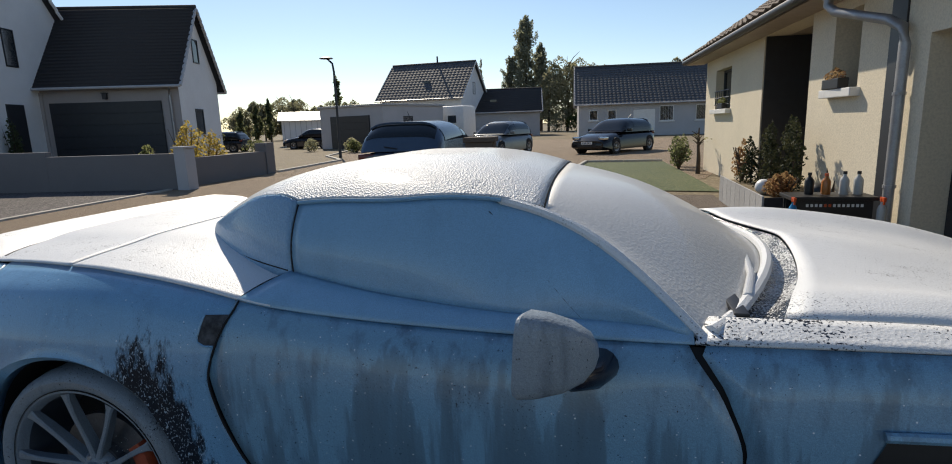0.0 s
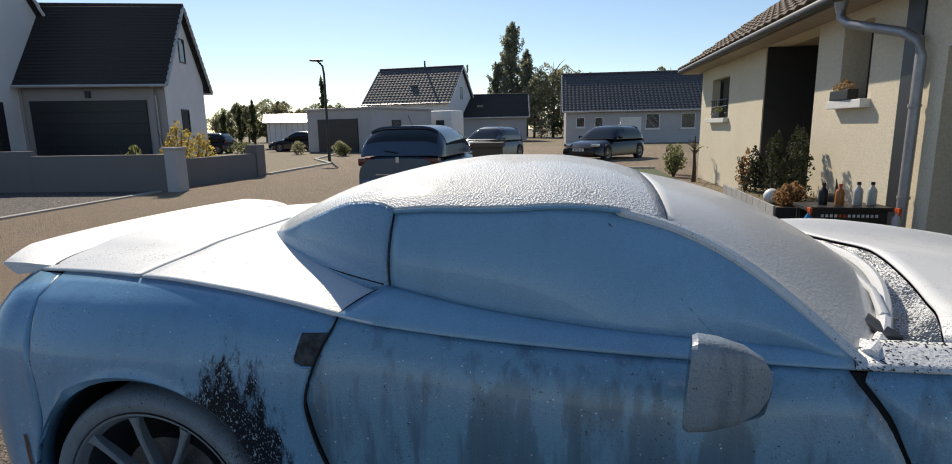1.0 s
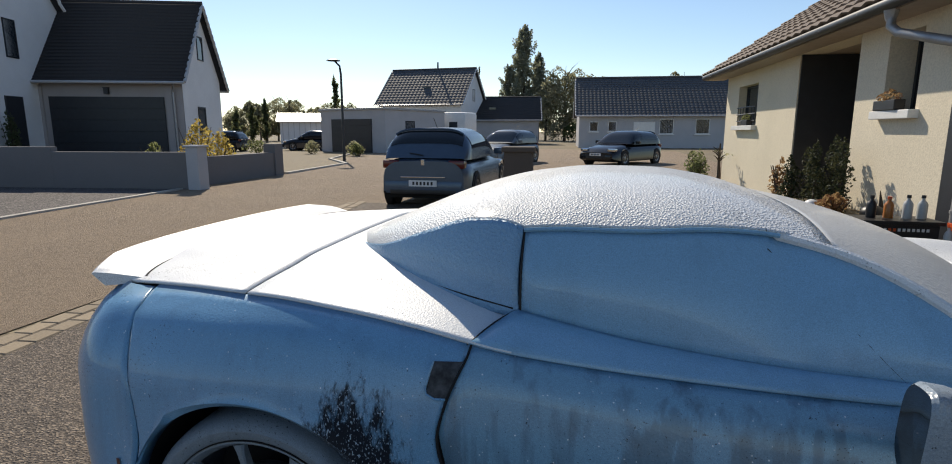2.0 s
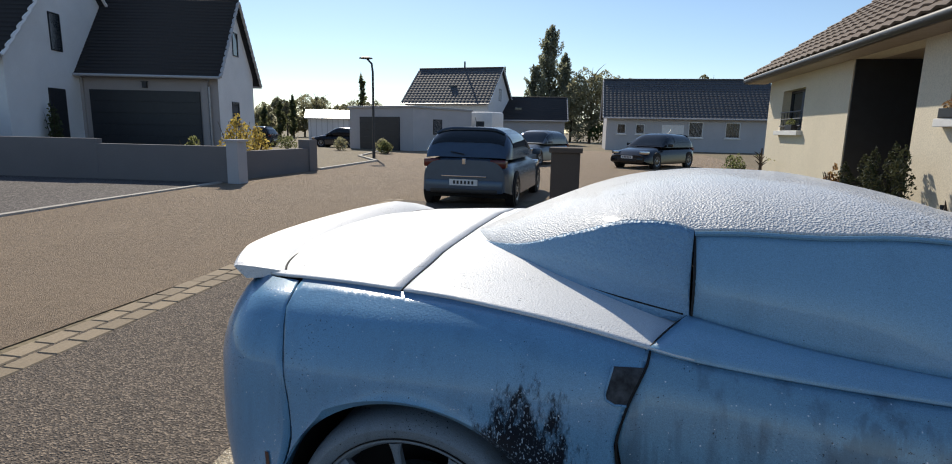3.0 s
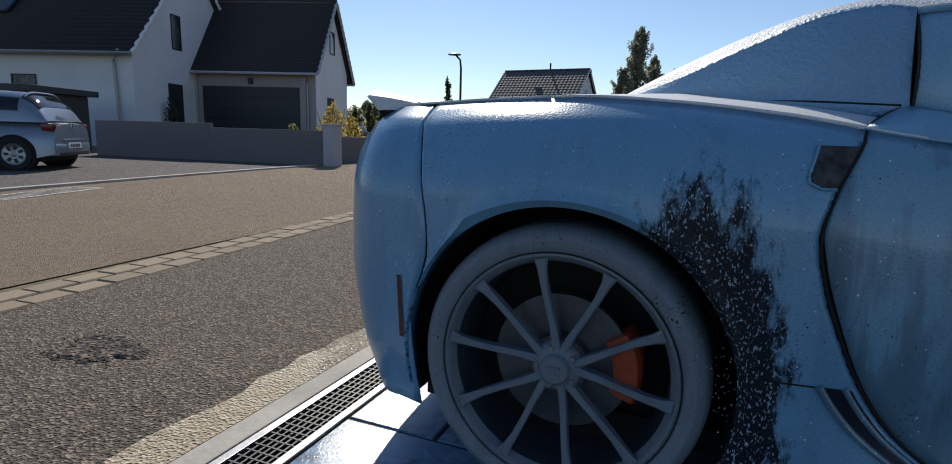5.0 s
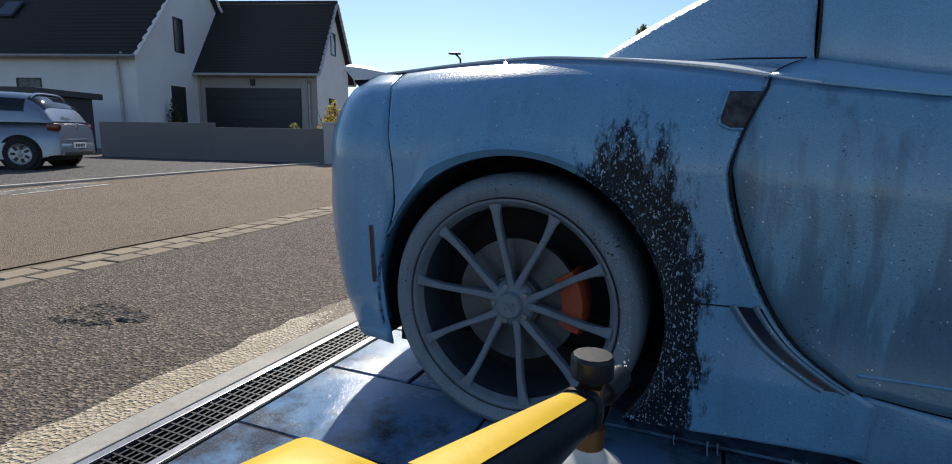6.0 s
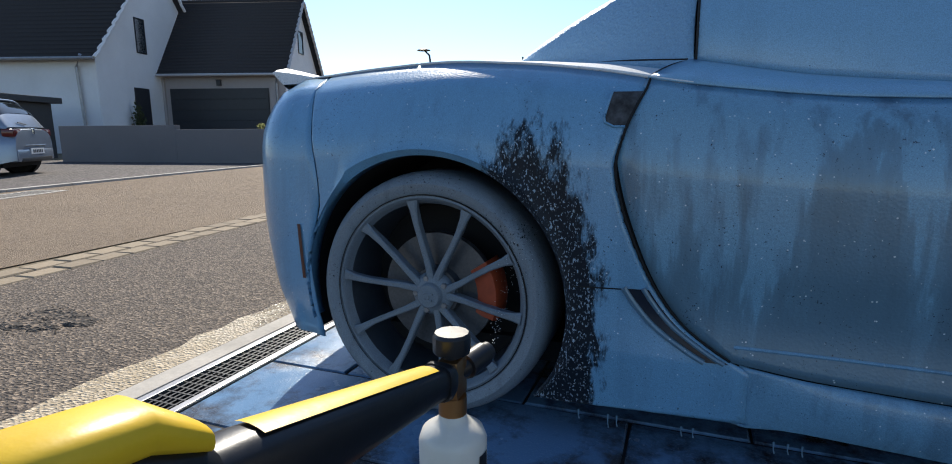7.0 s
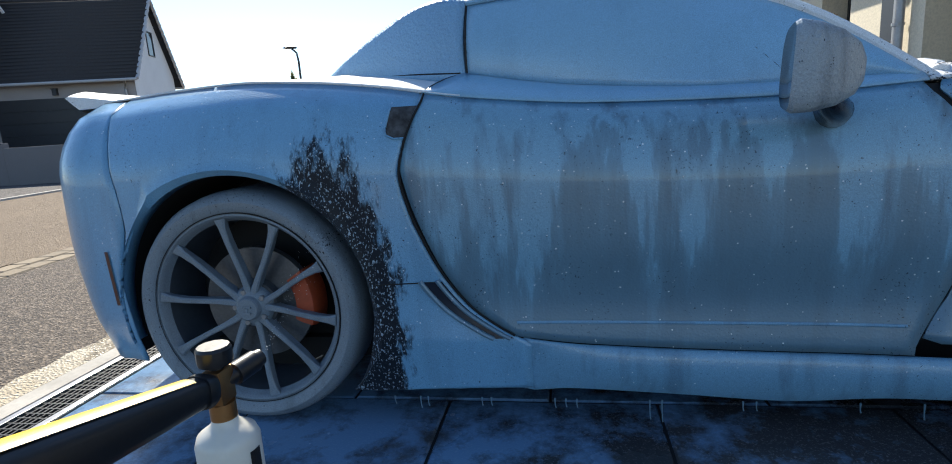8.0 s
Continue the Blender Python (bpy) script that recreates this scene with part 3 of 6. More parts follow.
both("rear_bumper", surf(bumper, [-1.0, -0.66, -0.33, 0.0] + span(0.04, 0.3, 8) + span(0.34, math.pi / 2, 22), span(0.0, 0.995, 20), flip=True), M_FOAM_QUARTER, "rounded tail under thin foam")
both("nose", surf(lambda th, z: NOSE(th, z), [0.0] + span(0.02, 0.3, 8) + span(0.34, math.pi / 2, 16), span(0.18, 0.6, 10), flip=False), M_FOAM_SIDE, "rounded nose")


def deck(x, s):
    """Rear deck: s runs from the shoulder (0) to the centre line (1)."""
    y0, z0 = y_sh(max(x, X_T)), z_sh(x)
    if x < X_T:
        th = math.asin(min(1.0, ((X_T - x) / 0.285)) ** (1 / 0.85))
        y0 = YC - (YC - y_sh(X_T)) * max(0.0, math.cos(th)) ** 0.85
    zc = curve(x, (-0.75, -0.4, -0.1, 0.2, 0.6), (0.955, 0.982, 0.990, 0.997, 0.990))
    rise = curve(s, (0, 0.12, 0.3, 0.45, 1.0), (0, 0.26, 0.52, 0.84, 1.0))
    return (x, y0 + (YC - y0) * s, z0 + (zc - z0) * rise)


SX = [0, 0.02, 0.05] + span(0.09, 1.0, 18)
both("rear_deck", surf(deck, span(-0.062, 0.64, 24), SX, flip=True), M_FOAM_TOP, "deck behind the cabin under thick white foam")
both("boot_lid", surf(deck, span(-0.70, -0.5, 16) + span(-0.48, -0.072, 12), SX, flip=True), M_FOAM_TOP, "boot lid under thick white foam")
both("deck_lining", surf(lambda x, s: Vector(deck(x, s)) + Vector((0, 0.02 * (1 - s), -0.014)), span(-0.66, 0.6, 14), span(0, 1, 10), flip=True), M_SEAM, t=0)


seam_pts = [Vector(deck(x, curve(x, (-0.05, 0.35, 0.46, 0.52), (0.018, 0.03, 0.06, 0.11)))) + Vector((0, 0, 0.002)) for x in span(-0.05, 0.52, 24)]
both("tonneau_joint", tube(seam_pts, 0.0028, 5), M_SEAM, "thin joint line along the deck", t=0)


def spoiler(th, k):
    """A raised lip that follows the edge of the tail."""
    x, y, z = TAIL(th, 0.905)
    inward = Vector((0.62, 0.25 * math.cos(th), 0)).normalized()
    prof = ((0.16, -0.012), (0.08, 0.022), (0.02, 0.042), (-0.03, 0.052), (-0.038, 0.044), (-0.024, 0.012), (-0.004, -0.03))
    d, h = prof[k]
    h *= curve(th, (0.5, 0.8), (0.5, 1.0))
    return Vector((x, y, 0.946)) + inward * d + Vector((0, 0, h))


lip = surf(spoiler, span(0.50, math.pi / 2, 30), range(7), flip=True)
lip.faces.new([lip.verts.new(spoiler(0.50, k)) for k in range(7)])
bmesh.ops.remove_doubles(lip, verts=lip.verts, dist=0.0005)
bmesh.ops.recalc_face_normals(lip, faces=lip.faces)
both("spoiler", lip, M_FOAM_TOP, "raised tail spoiler lip with foam", t=0)
both("spoiler_joint", tube([spoiler(th, 0).lerp(spoiler(th, 1), 0.62) + Vector((0, 0, 0.002)) for th in span(0.52, math.pi / 2, 30)], 0.0045, 5), M_SEAM, "dark groove before the spoiler lip", t=0)
# backing behind the seams of the flank
for edge, z0, z1, off in ((door_rear, 0.25, 0.88, 0), (door_front, 0.25, 0.85, 0), (tail_seam, 0.60, 0.90, 0)):
    both("seam_backing", surf(lambda z, d: Vector(side(edge(z) + d, min(z, z_sh(edge(z)) - 0.006))) + Vector((0, 0.010, 0)), span(z0, z1, 24), (-0.03, 0.0, 0.03), flip=False), M_SEAM, t=0)


def door_line(v):
    """Rear seam of the door: up the flank, then over the ledge to the window's corner."""
    if v <= 0.8:
        z = 0.262 + (v / 0.8) * (0.878 - 0.262)
        x = door_rear(z)
        return Vector(side(x, min(z, z_sh(x)))) + Vector((0, -0.0015, 0))
    return Vector(side(0.542, z_sh(0.542))).lerp(waist(0.637), (v - 0.8) / 0.2) + Vector((0, -0.001, 0.008 * math.sin((v - 0.8) / 0.2 * math.pi)))


both("door_seam", tube([door_line(v) for v in span(0, 1, 50)], 0.0032, 6), M_SEAM, "dark joint at the door's rear edge", t=0)


# bonnet
def bonnet(x, s):
    y0, z0 = y_sh(min(x, 3.0)), z_sh(x)
    if x > 3.0:
        y0 += 0.75 * ((x - 3.0) / 0.6) ** 2
    zc = curve(x, (1.75, 2.1, 2.6, 3.1, 3.5), (0.915, 0.90, 0.83, 0.70, 0.57))
    hump = 0.035 * math.exp(-((s - 0.24) / 0.13) ** 2) * curve(x, (1.8, 2.3, 2.9, 3.4), (0.3, 1, 1, 0.2))
    power = 0.02 * math.exp(-((s - 1.0) / 0.25) ** 2) * curve(x, (1.8, 2.2, 3.2), (0.4, 1, 0.2))
    e = curve(s, (0, 0.1, 1), (0, 0.4, 1))
    return (x, y0 + (YC - y0) * s, z0 + (zc - z0) * e + hump + power)


def bonnet_edge(s):
    return 1.86 + 0.24 * math.sin(s * math.pi / 2)


both("wing_top", surf(lambda u, s: bonnet((1.70 + 0.04 * s / 0.1) * (1 - u) + 3.55 * u, s), span(0, 1, 30), span(0, 0.105, 5), flip=True), M_FOAM_EDGE, "top edge of the front wing speckled with foam")
both("bonnet", surf(lambda u, s: bonnet(bonnet_edge(s) * (1 - u) + 3.55 * u, s), span(0, 1, 30), span(0.112, 1.0, 20), flip=True), M_FOAM_TOP, "long clamshell bonnet under white foam")


# glasshouse: a shell over which the soft top and the windows are laid
def shell(x, k):
    yb = curve(x, (0.62, 1.0, 1.45), (0.165, 0.13, 0.11))
    zb = curve(x, (0.62, 1.0, 1.45), (0.925, 0.875, 0.86))
    a = k * math.pi / 2
    return (x, YC - (YC - yb) * max(0.0, math.cos(a)) ** 0.60, zb + (crown(x) - zb) * max(0.0, math.sin(a)) ** 0.60)


def crown(x):
    return curve(x, (-0.06, 0.0, 0.15, 0.4, 0.6, 0.8, 1.0, 1.2, 1.36), (0.99, 1.015, 1.08, 1.175, 1.22, 1.24, 1.238, 1.212, 1.165))


def rail(x):
    return curve(x, (0.62, 0.9, 1.2, 1.36), (0.385, 0.416, 0.501, 0.523))


def hood_base(x):
    """Where the cloth meets the deck."""
    return Vector((x, curve(x, (-0.06, -0.02, 0.04, 0.113, 0.254, 0.37, 0.49, 0.64), (0.9, 0.80, 0.67, 0.565, 0.42, 0.33, 0.255, 0.192)), curve(x, (-0.06, 0.15, 0.3, 0.64), (0.985, 0.985, 0.972, 0.946))))


def hood_ridge(x):
    """Upper edge of the flat side panel; it runs into the roof rail."""
    end = shell(0.642, rail(0.642))
    return Vector((x, curve(x, (-0.06, -0.02, 0.04, 0.12, 0.20, 0.37, 0.50, 0.642), (0.9, 0.805, 0.675, 0.565, 0.475, 0.365, 0.305, end[1])), curve(x, (-0.06, 0.04, 0.12, 0.20, 0.37, 0.50, 0.58, 0.642), (0.990, 0.996, 1.012, 1.036, 1.104, 1.148, 1.153, end[2]))))


def hood_skin(x, s):
    if x >= 0.642:
        k0 = rail(x)
        return shell(x, k0 + s * (1 - k0))
    r, zc = hood_ridge(x), max(crown(x), 0.992)
    k0 = rail(0.642)
    e = shell(0.642, k0 + s * (1 - k0))
    e0, e1 = shell(0.642, k0), shell(0.642, 1.0)
    across, up = (e[1] - e0[1]) / (e1[1] - e0[1]), (e[2] - e0[2]) / (e1[2] - e0[2])
    return (x, r.y + (YC - r.y) * across, r.z + (zc - r.z) * up)


both("soft_top", surf(hood_skin, [-0.055, -0.045] + span(-0.03, 0.63, 26) + [0.642] + span(0.67, 1.342, 21), [0, 0.02, 0.05, 0.09] + span(0.13, 1, 34), flip=True), M_FOAM_CLOTH, "black cloth soft top under bubbly white foam", t=0.005, smooth=180)
both("soft_top_side", surf(lambda x, q: (hood_base(x) + Vector((0, 0, -0.02))).lerp(hood_ridge(x), q) + Vector((-0.004, -0.012, 0.004)) * math.sin(q * math.pi) * curve(x, (0.0, 0.2, 0.64), (0.0, 0.6, 1.0)), [-0.055, -0.045] + span(-0.03, 0.642, 34), span(0, 1, 14), flip=True), M_FOAM_SAIL, "flat side panel of the soft top, its foam coloured blue for shade", t=0.012, smooth=180)
both("soft_top_hem", tube([hood_base(x) + Vector((-0.004, -0.006, 0.003)) for x in span(-0.05, 0.63, 40)], 0.0045, 6), M_SEAM, "hem of the soft top on the deck", t=0)
both("deck_seam", tube([Vector(deck(x, s)) + Vector((0, -0.001, 0.0005)) for x, s in [(x, 0.035) for x in span(-0.07, 0.47, 20)] + [(0.50, 0.037), (0.525, 0.045), (0.545, 0.062), (0.562, 0.085), (0.575, 0.115)]], 0.0022, 5), M_SEAM, "thin panel joint along the deck", t=0)


def pillar(u):
    """A-pillar from the header (0) to its foot (1)."""
    return Vector((1.225 + 0.50 * u, 0.288 - 0.208 * u + 0.03 * math.sin(u * math.pi), 1.138 - 0.288 * u + 0.058 * math.sin(u * math.pi)))


def side_glass(u, v):
    """Side window: u from the rear edge to the pillar, v from the waist to the roof rail."""
    xb = 0.645 + u * 1.02
    low = waist(xb) + Vector((0, 0, -0.004))
    if u < 0.56:
        x = 0.645 + (u / 0.56) * 0.58
        top = Vector(shell(x, rail(x))) + Vector((0, 0, -0.006))
    else:
        top = pillar((u - 0.56) / 0.44) + Vector((0, 0, -0.006))
    p = low.lerp(top, v)
    p.y -= 0.026 * math.sin(v * math.pi)
    return p


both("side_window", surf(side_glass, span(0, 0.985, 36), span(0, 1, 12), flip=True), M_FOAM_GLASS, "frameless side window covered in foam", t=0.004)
both("window_seal", tube([side_glass(0.0, v) + Vector((-0.0015, -0.002, 0)) for v in span(0, 1, 10)], 0.0035, 6), M_RUBBER, t=0)
both("glass_edge", tube([side_glass(0.50 + 0.30 * k, 0.95 * (1 - k ** 1.35)) + Vector((0, -0.0025, 0)) for k in span(0, 1, 16)], 0.0018, 5), M_SEAM, "thin line of the glass edge before the pillar", t=0)
both("waist_seal", tube([side_glass(u, 0.0) + Vector((0, -0.004, -0.004)) for u in span(0, 1, 20)], 0.005, 6), M_FOAM_GLASS, t=0)
both("roof_seal", tube([Vector(shell(x, rail(x))) + Vector((0, -0.006, -0.003)) for x in span(0.642, 1.23, 16)], 0.006, 6), M_FOAM_GLASS, t=0)
both("pillar", tube([pillar(u) for u in [-0.14, -0.07] + span(0, 1.0, 14)], [0.004, 0.010] + [0.013] * 14, 8), M_FOAM_TOP, "windscreen pillar with foam", t=0)
both("header_seam", tube([Vector(shell(1.343, rail(1.33) + s * (1 - rail(1.33)))) + Vector((0.0, 0, 0.0005)) for s in span(0, 1, 14)], 0.004, 6), M_SEAM, t=0)


def screen(u, v):
    """Windscreen: u from the pillar (0) to the centre line (1), v from header to foot."""
    top = Vector(shell(1.344, rail(1.33) + u * (1 - rail(1.33))))
    p0 = pillar(v)
    low = Vector((1.755 + 0.27 * math.sin(u * math.pi / 2), 0.09 + (YC - 0.09) * u, 0.855 + 0.03 * math.sin(u * math.pi / 2)))
    bow = 0.055 * math.sin(v * math.pi) * math.sin(u * math.pi / 2)
    q = top.lerp(low, v)
    q.z += bow
    blend = max(0.0, 1 - u / 0.12)
    return q.lerp(p0 + (q - q), blend * 0.9 if v > 0 else 0)


both("windscreen", surf(screen, span(0, 1, 26), span(0, 1, 20), flip=True), M_FOAM_SCREEN, "windscreen under a grey blanket of foam", t=0.004)
both("cowl", surf(lambda u, v: Vector(screen(u, 1.0)).lerp(Vector(bonnet(bonnet_edge(0.112 + 0.888 * u), 0.112 + 0.888 * u)), v) + Vector((0, 0, -0.022 * math.sin(v * math.pi) - 0.008)), span(0, 1, 22), span(0, 1, 6), flip=True), M_FOAM_SPARSE, "dark cowl tray with blobs of foam", t=0)
both("screen_foam", tube([Vector(screen(u, 0.985)) + Vector((0.012, 0, 0.006)) for u in span(0.02, 1, 20)], 0.017, 8), M_FOAM_TOP, "ridge of foam along the windscreen foot", t=0)
wiper = tube([(1.86, 0.30, 0.885), (1.90, 0.45, 0.905), (1.95, 0.80, 0.915), (1.97, 1.05, 0.915)], [0.014, 0.011, 0.008, 0.006], 6)
part("wiper", wiper, M_FOAM_TOP, sports_car, "wiper arm with foam on it", 60)
both("wiper_blade", boxes((1.80, 0.16, 0.872, 1.835, 0.42, 0.888), bev=0.004), M_BLACK, "wiper blade", t=0, only_near=True)


# door mirror
def mirror_form(a, k):
    """Housing swept from its glass (k=0) to the front."""
    w, h, d = 0.060, 0.082, 0.155
    f = (0.0, 0.06, 0.3, 0.62, 0.86, 0.97, 1.0)[k]
    s = (0.97, 1.04, 1.0, 0.84, 0.58, 0.28, 0.02)[k]
    ca, sa = math.cos(a), math.sin(a)
    p = 0.55
    yy = w * s * math.copysign(abs(ca) ** p, ca)
    zz = h * s * math.copysign(abs(sa) ** p, sa) * (1 - 0.22 * ca)
    return (1.340 + d * f + 0.16 * yy + 0.06 * zz, -0.125 + yy + 0.025 * f, 0.885 + zz - 0.012 * f)


both("door_mirror", surf(mirror_form, [2 * math.pi * k / 28 for k in range(28)], range(7), close_u=True), M_FOAM_MIRROR, "door mirror housing capped with foam", t=0)
both("mirror_glass", surf(lambda a, s: Vector(mirror_form(a, 0)).lerp(Vector((1.344, -0.125, 0.885)), s) , [2 * math.pi * k / 28 for k in range(28)], (0.0, 1.0), close_u=True, flip=True), M_DARKGLASS, "mirror glass", t=0)
both("mirror_foot", tube([(1.41, -0.115, 0.835), (1.44, -0.085, 0.808), (1.48, -0.03, 0.795), (1.50, 0.045, 0.79)], [0.018, 0.024, 0.030, 0.040], 14), M_PAINT, "mirror stalk", t=0)
# door release recess, gill behind the door, wing vent, side lamps
both("door_recess", surf(lambda u, v: Vector(side(door_rear(0.868 - 0.075 * v) - 0.004 - (0.066 - 0.016 * v) * (1 - u) * (1 - max(0.0, 2 * v - 1) ** 6 * 0.5), 0.868 - 0.078 * v)) + Vector((0, -0.003, 0)), span(0, 1, 9), span(0, 1, 13), flip=False), M_POCKET, "dark release pocket at the door edge", t=0)
both("pocket_rim", tube([Vector(side(door_rear(0.868 - 0.075 * v) - 0.004 - (0.066 - 0.016 * v) * (1 - u) * (1 - max(0.0, 2 * v - 1) ** 6 * 0.5), 0.868 - 0.078 * v)) + Vector((0, -0.003, 0)) for u, v in [(0.0, k / 8) for k in range(9)] + [(k / 5, 1.0) for k in range(1, 6)]], 0.003, 6), M_FOAM_QUARTER, t=0)
for d, r in ((0.055, 0.007), (0.012, 0.006)):
    both("gill", tube([Vector(side(door_rear(z) - d - 0.015, z)) + Vector((0, -0.004, 0)) for z in span(0.255, 0.42, 14)], r, 8), M_FOAM_SIDE, "raised rib of the side gill", t=0)
both("wing_joint", tube([Vector(side(x, 0.418 - 0.02 * (x - 0.39))) + Vector((0, -0.0005, 0)) for x in span(0.388, 0.572, 12)], 0.0018, 5), M_SEAM, "thin joint across the wing", t=0)
both("gill_recess", surf(lambda z, d: Vector(side(door_rear(z) - d, z)) + Vector((0, -0.0025, 0)), span(0.255, 0.415, 16), (0.065, 0.045, 0.03, 0.016), flip=False), M_PAINT, "dark side gill behind the door", t=0)
both("wing_vent", surf(lambda u, v: Vector(side(2.06 + 0.20 * u - 0.10 * v * (1 - u), 0.70 - 0.22 * v * (1 - 0.25 * u))) + Vector((0, -0.004, 0)), span(0, 1, 10), span(0, 1, 10), flip=False), M_BLACK, "dark vent in the front wing", t=0)
both("vent_frame", tube([Vector(side(x, z)) + Vector((0, -0.008, 0)) for x, z in ((2.05, 0.705), (2.16, 0.712), (2.27, 0.70), (2.26, 0.62), (2.18, 0.545), (2.09, 0.49))], 0.011, 8), M_FOAM_SIDE, "foamy vent surround", t=0)
both("side_lamp", surf(lambda z, d: Vector(side(-0.395 - d + 0.06 * (0.44 - z), z)) + Vector((0, -0.004, 0)), span(0.36, 0.52, 8), (0.0, 0.012), flip=True), M_SIDELAMP, "dull red side marker lamp under film", t=0)
for th in (0.80, 1.18):
    c = Vector(TAIL(th, 0.70))
    nrm = Vector((-1, -0.45 * math.cos(th), 0)).normalized()
    both("tail_lamp", surf(lambda a, r: c + nrm * 0.004 + (Vector((0, 0, 1)) * math.sin(a) + nrm.cross(Vector((0, 0, 1))) * math.cos(a)) * r, [2 * math.pi * k / 20 for k in range(20)], (0.055, 0.03, 0.0005), close_u=True, flip=True), M_REDLENS, "round red tail lamp", t=0)

both("door_crease", tube([Vector(side(x, 0.295 - 0.012 * (x - 0.75))) + Vector((0, 0.002, 0)) for x in span(0.76, 1.68, 24)], 0.005, 8), M_FOAM_SILL, "pressed crease along the door foot", t=0)
for k in range(14):
    x = 0.42 + 1.4 * (((k * 0.618 + 0.07 * (k % 3)) % 1.0) ** 1.2)
    h = 0.004 + 0.040 * ((k * k * 0.37) % 1.0) ** 3.5
    both("foam_drip", tube([(x, -0.012, 0.10), (x, -0.012, 0.085 - h * 0.5), (x + 0.002, -0.012, 0.08 - h)], [0.0025, 0.0012, 0.0019], 5), M_FOAM_SIDE, "thread of foam hanging from the sill", t=0, only_near=True)
# under body, wheel wells and axles close the car below
part("floor_pan", boxes((-0.40, 0.16, 0.14, 3.3, 1.72, 0.20)), M_SEAM, sports_car, "dark floor pan")
part("cabin_tub", boxes((0.50, 0.16, 0.20, 1.9, 1.72, 0.80), (-0.55, 0.42, 0.20, 0.50, 1.46, 0.84), (1.9, 0.42, 0.20, 3.2, 1.46, 0.60)), M_SEAM, sports_car)
for ax in (AX_R, AX_F):
    well = surf(lambda a, d: (ax + 0.385 * math.cos(a), 0.03 + d, 0.34 + 0.385 * math.sin(a)), span(-0.35, math.pi + 0.35, 24), (0.0, 0.40), flip=False)
    surf(lambda a, r: (ax + r * math.cos(a), 0.43, 0.34 + r * math.sin(a)), span(-0.35, math.pi + 0.35, 24), (0.0005, 0.385), well)
    both("wheel_well", well, M_SEAM, "dark wheel arch liner", t=0)


M_BARREL = plain("dark_wet_rim_barrel", (0.05, 0.06, 0.075), 0.3, var=0.2)


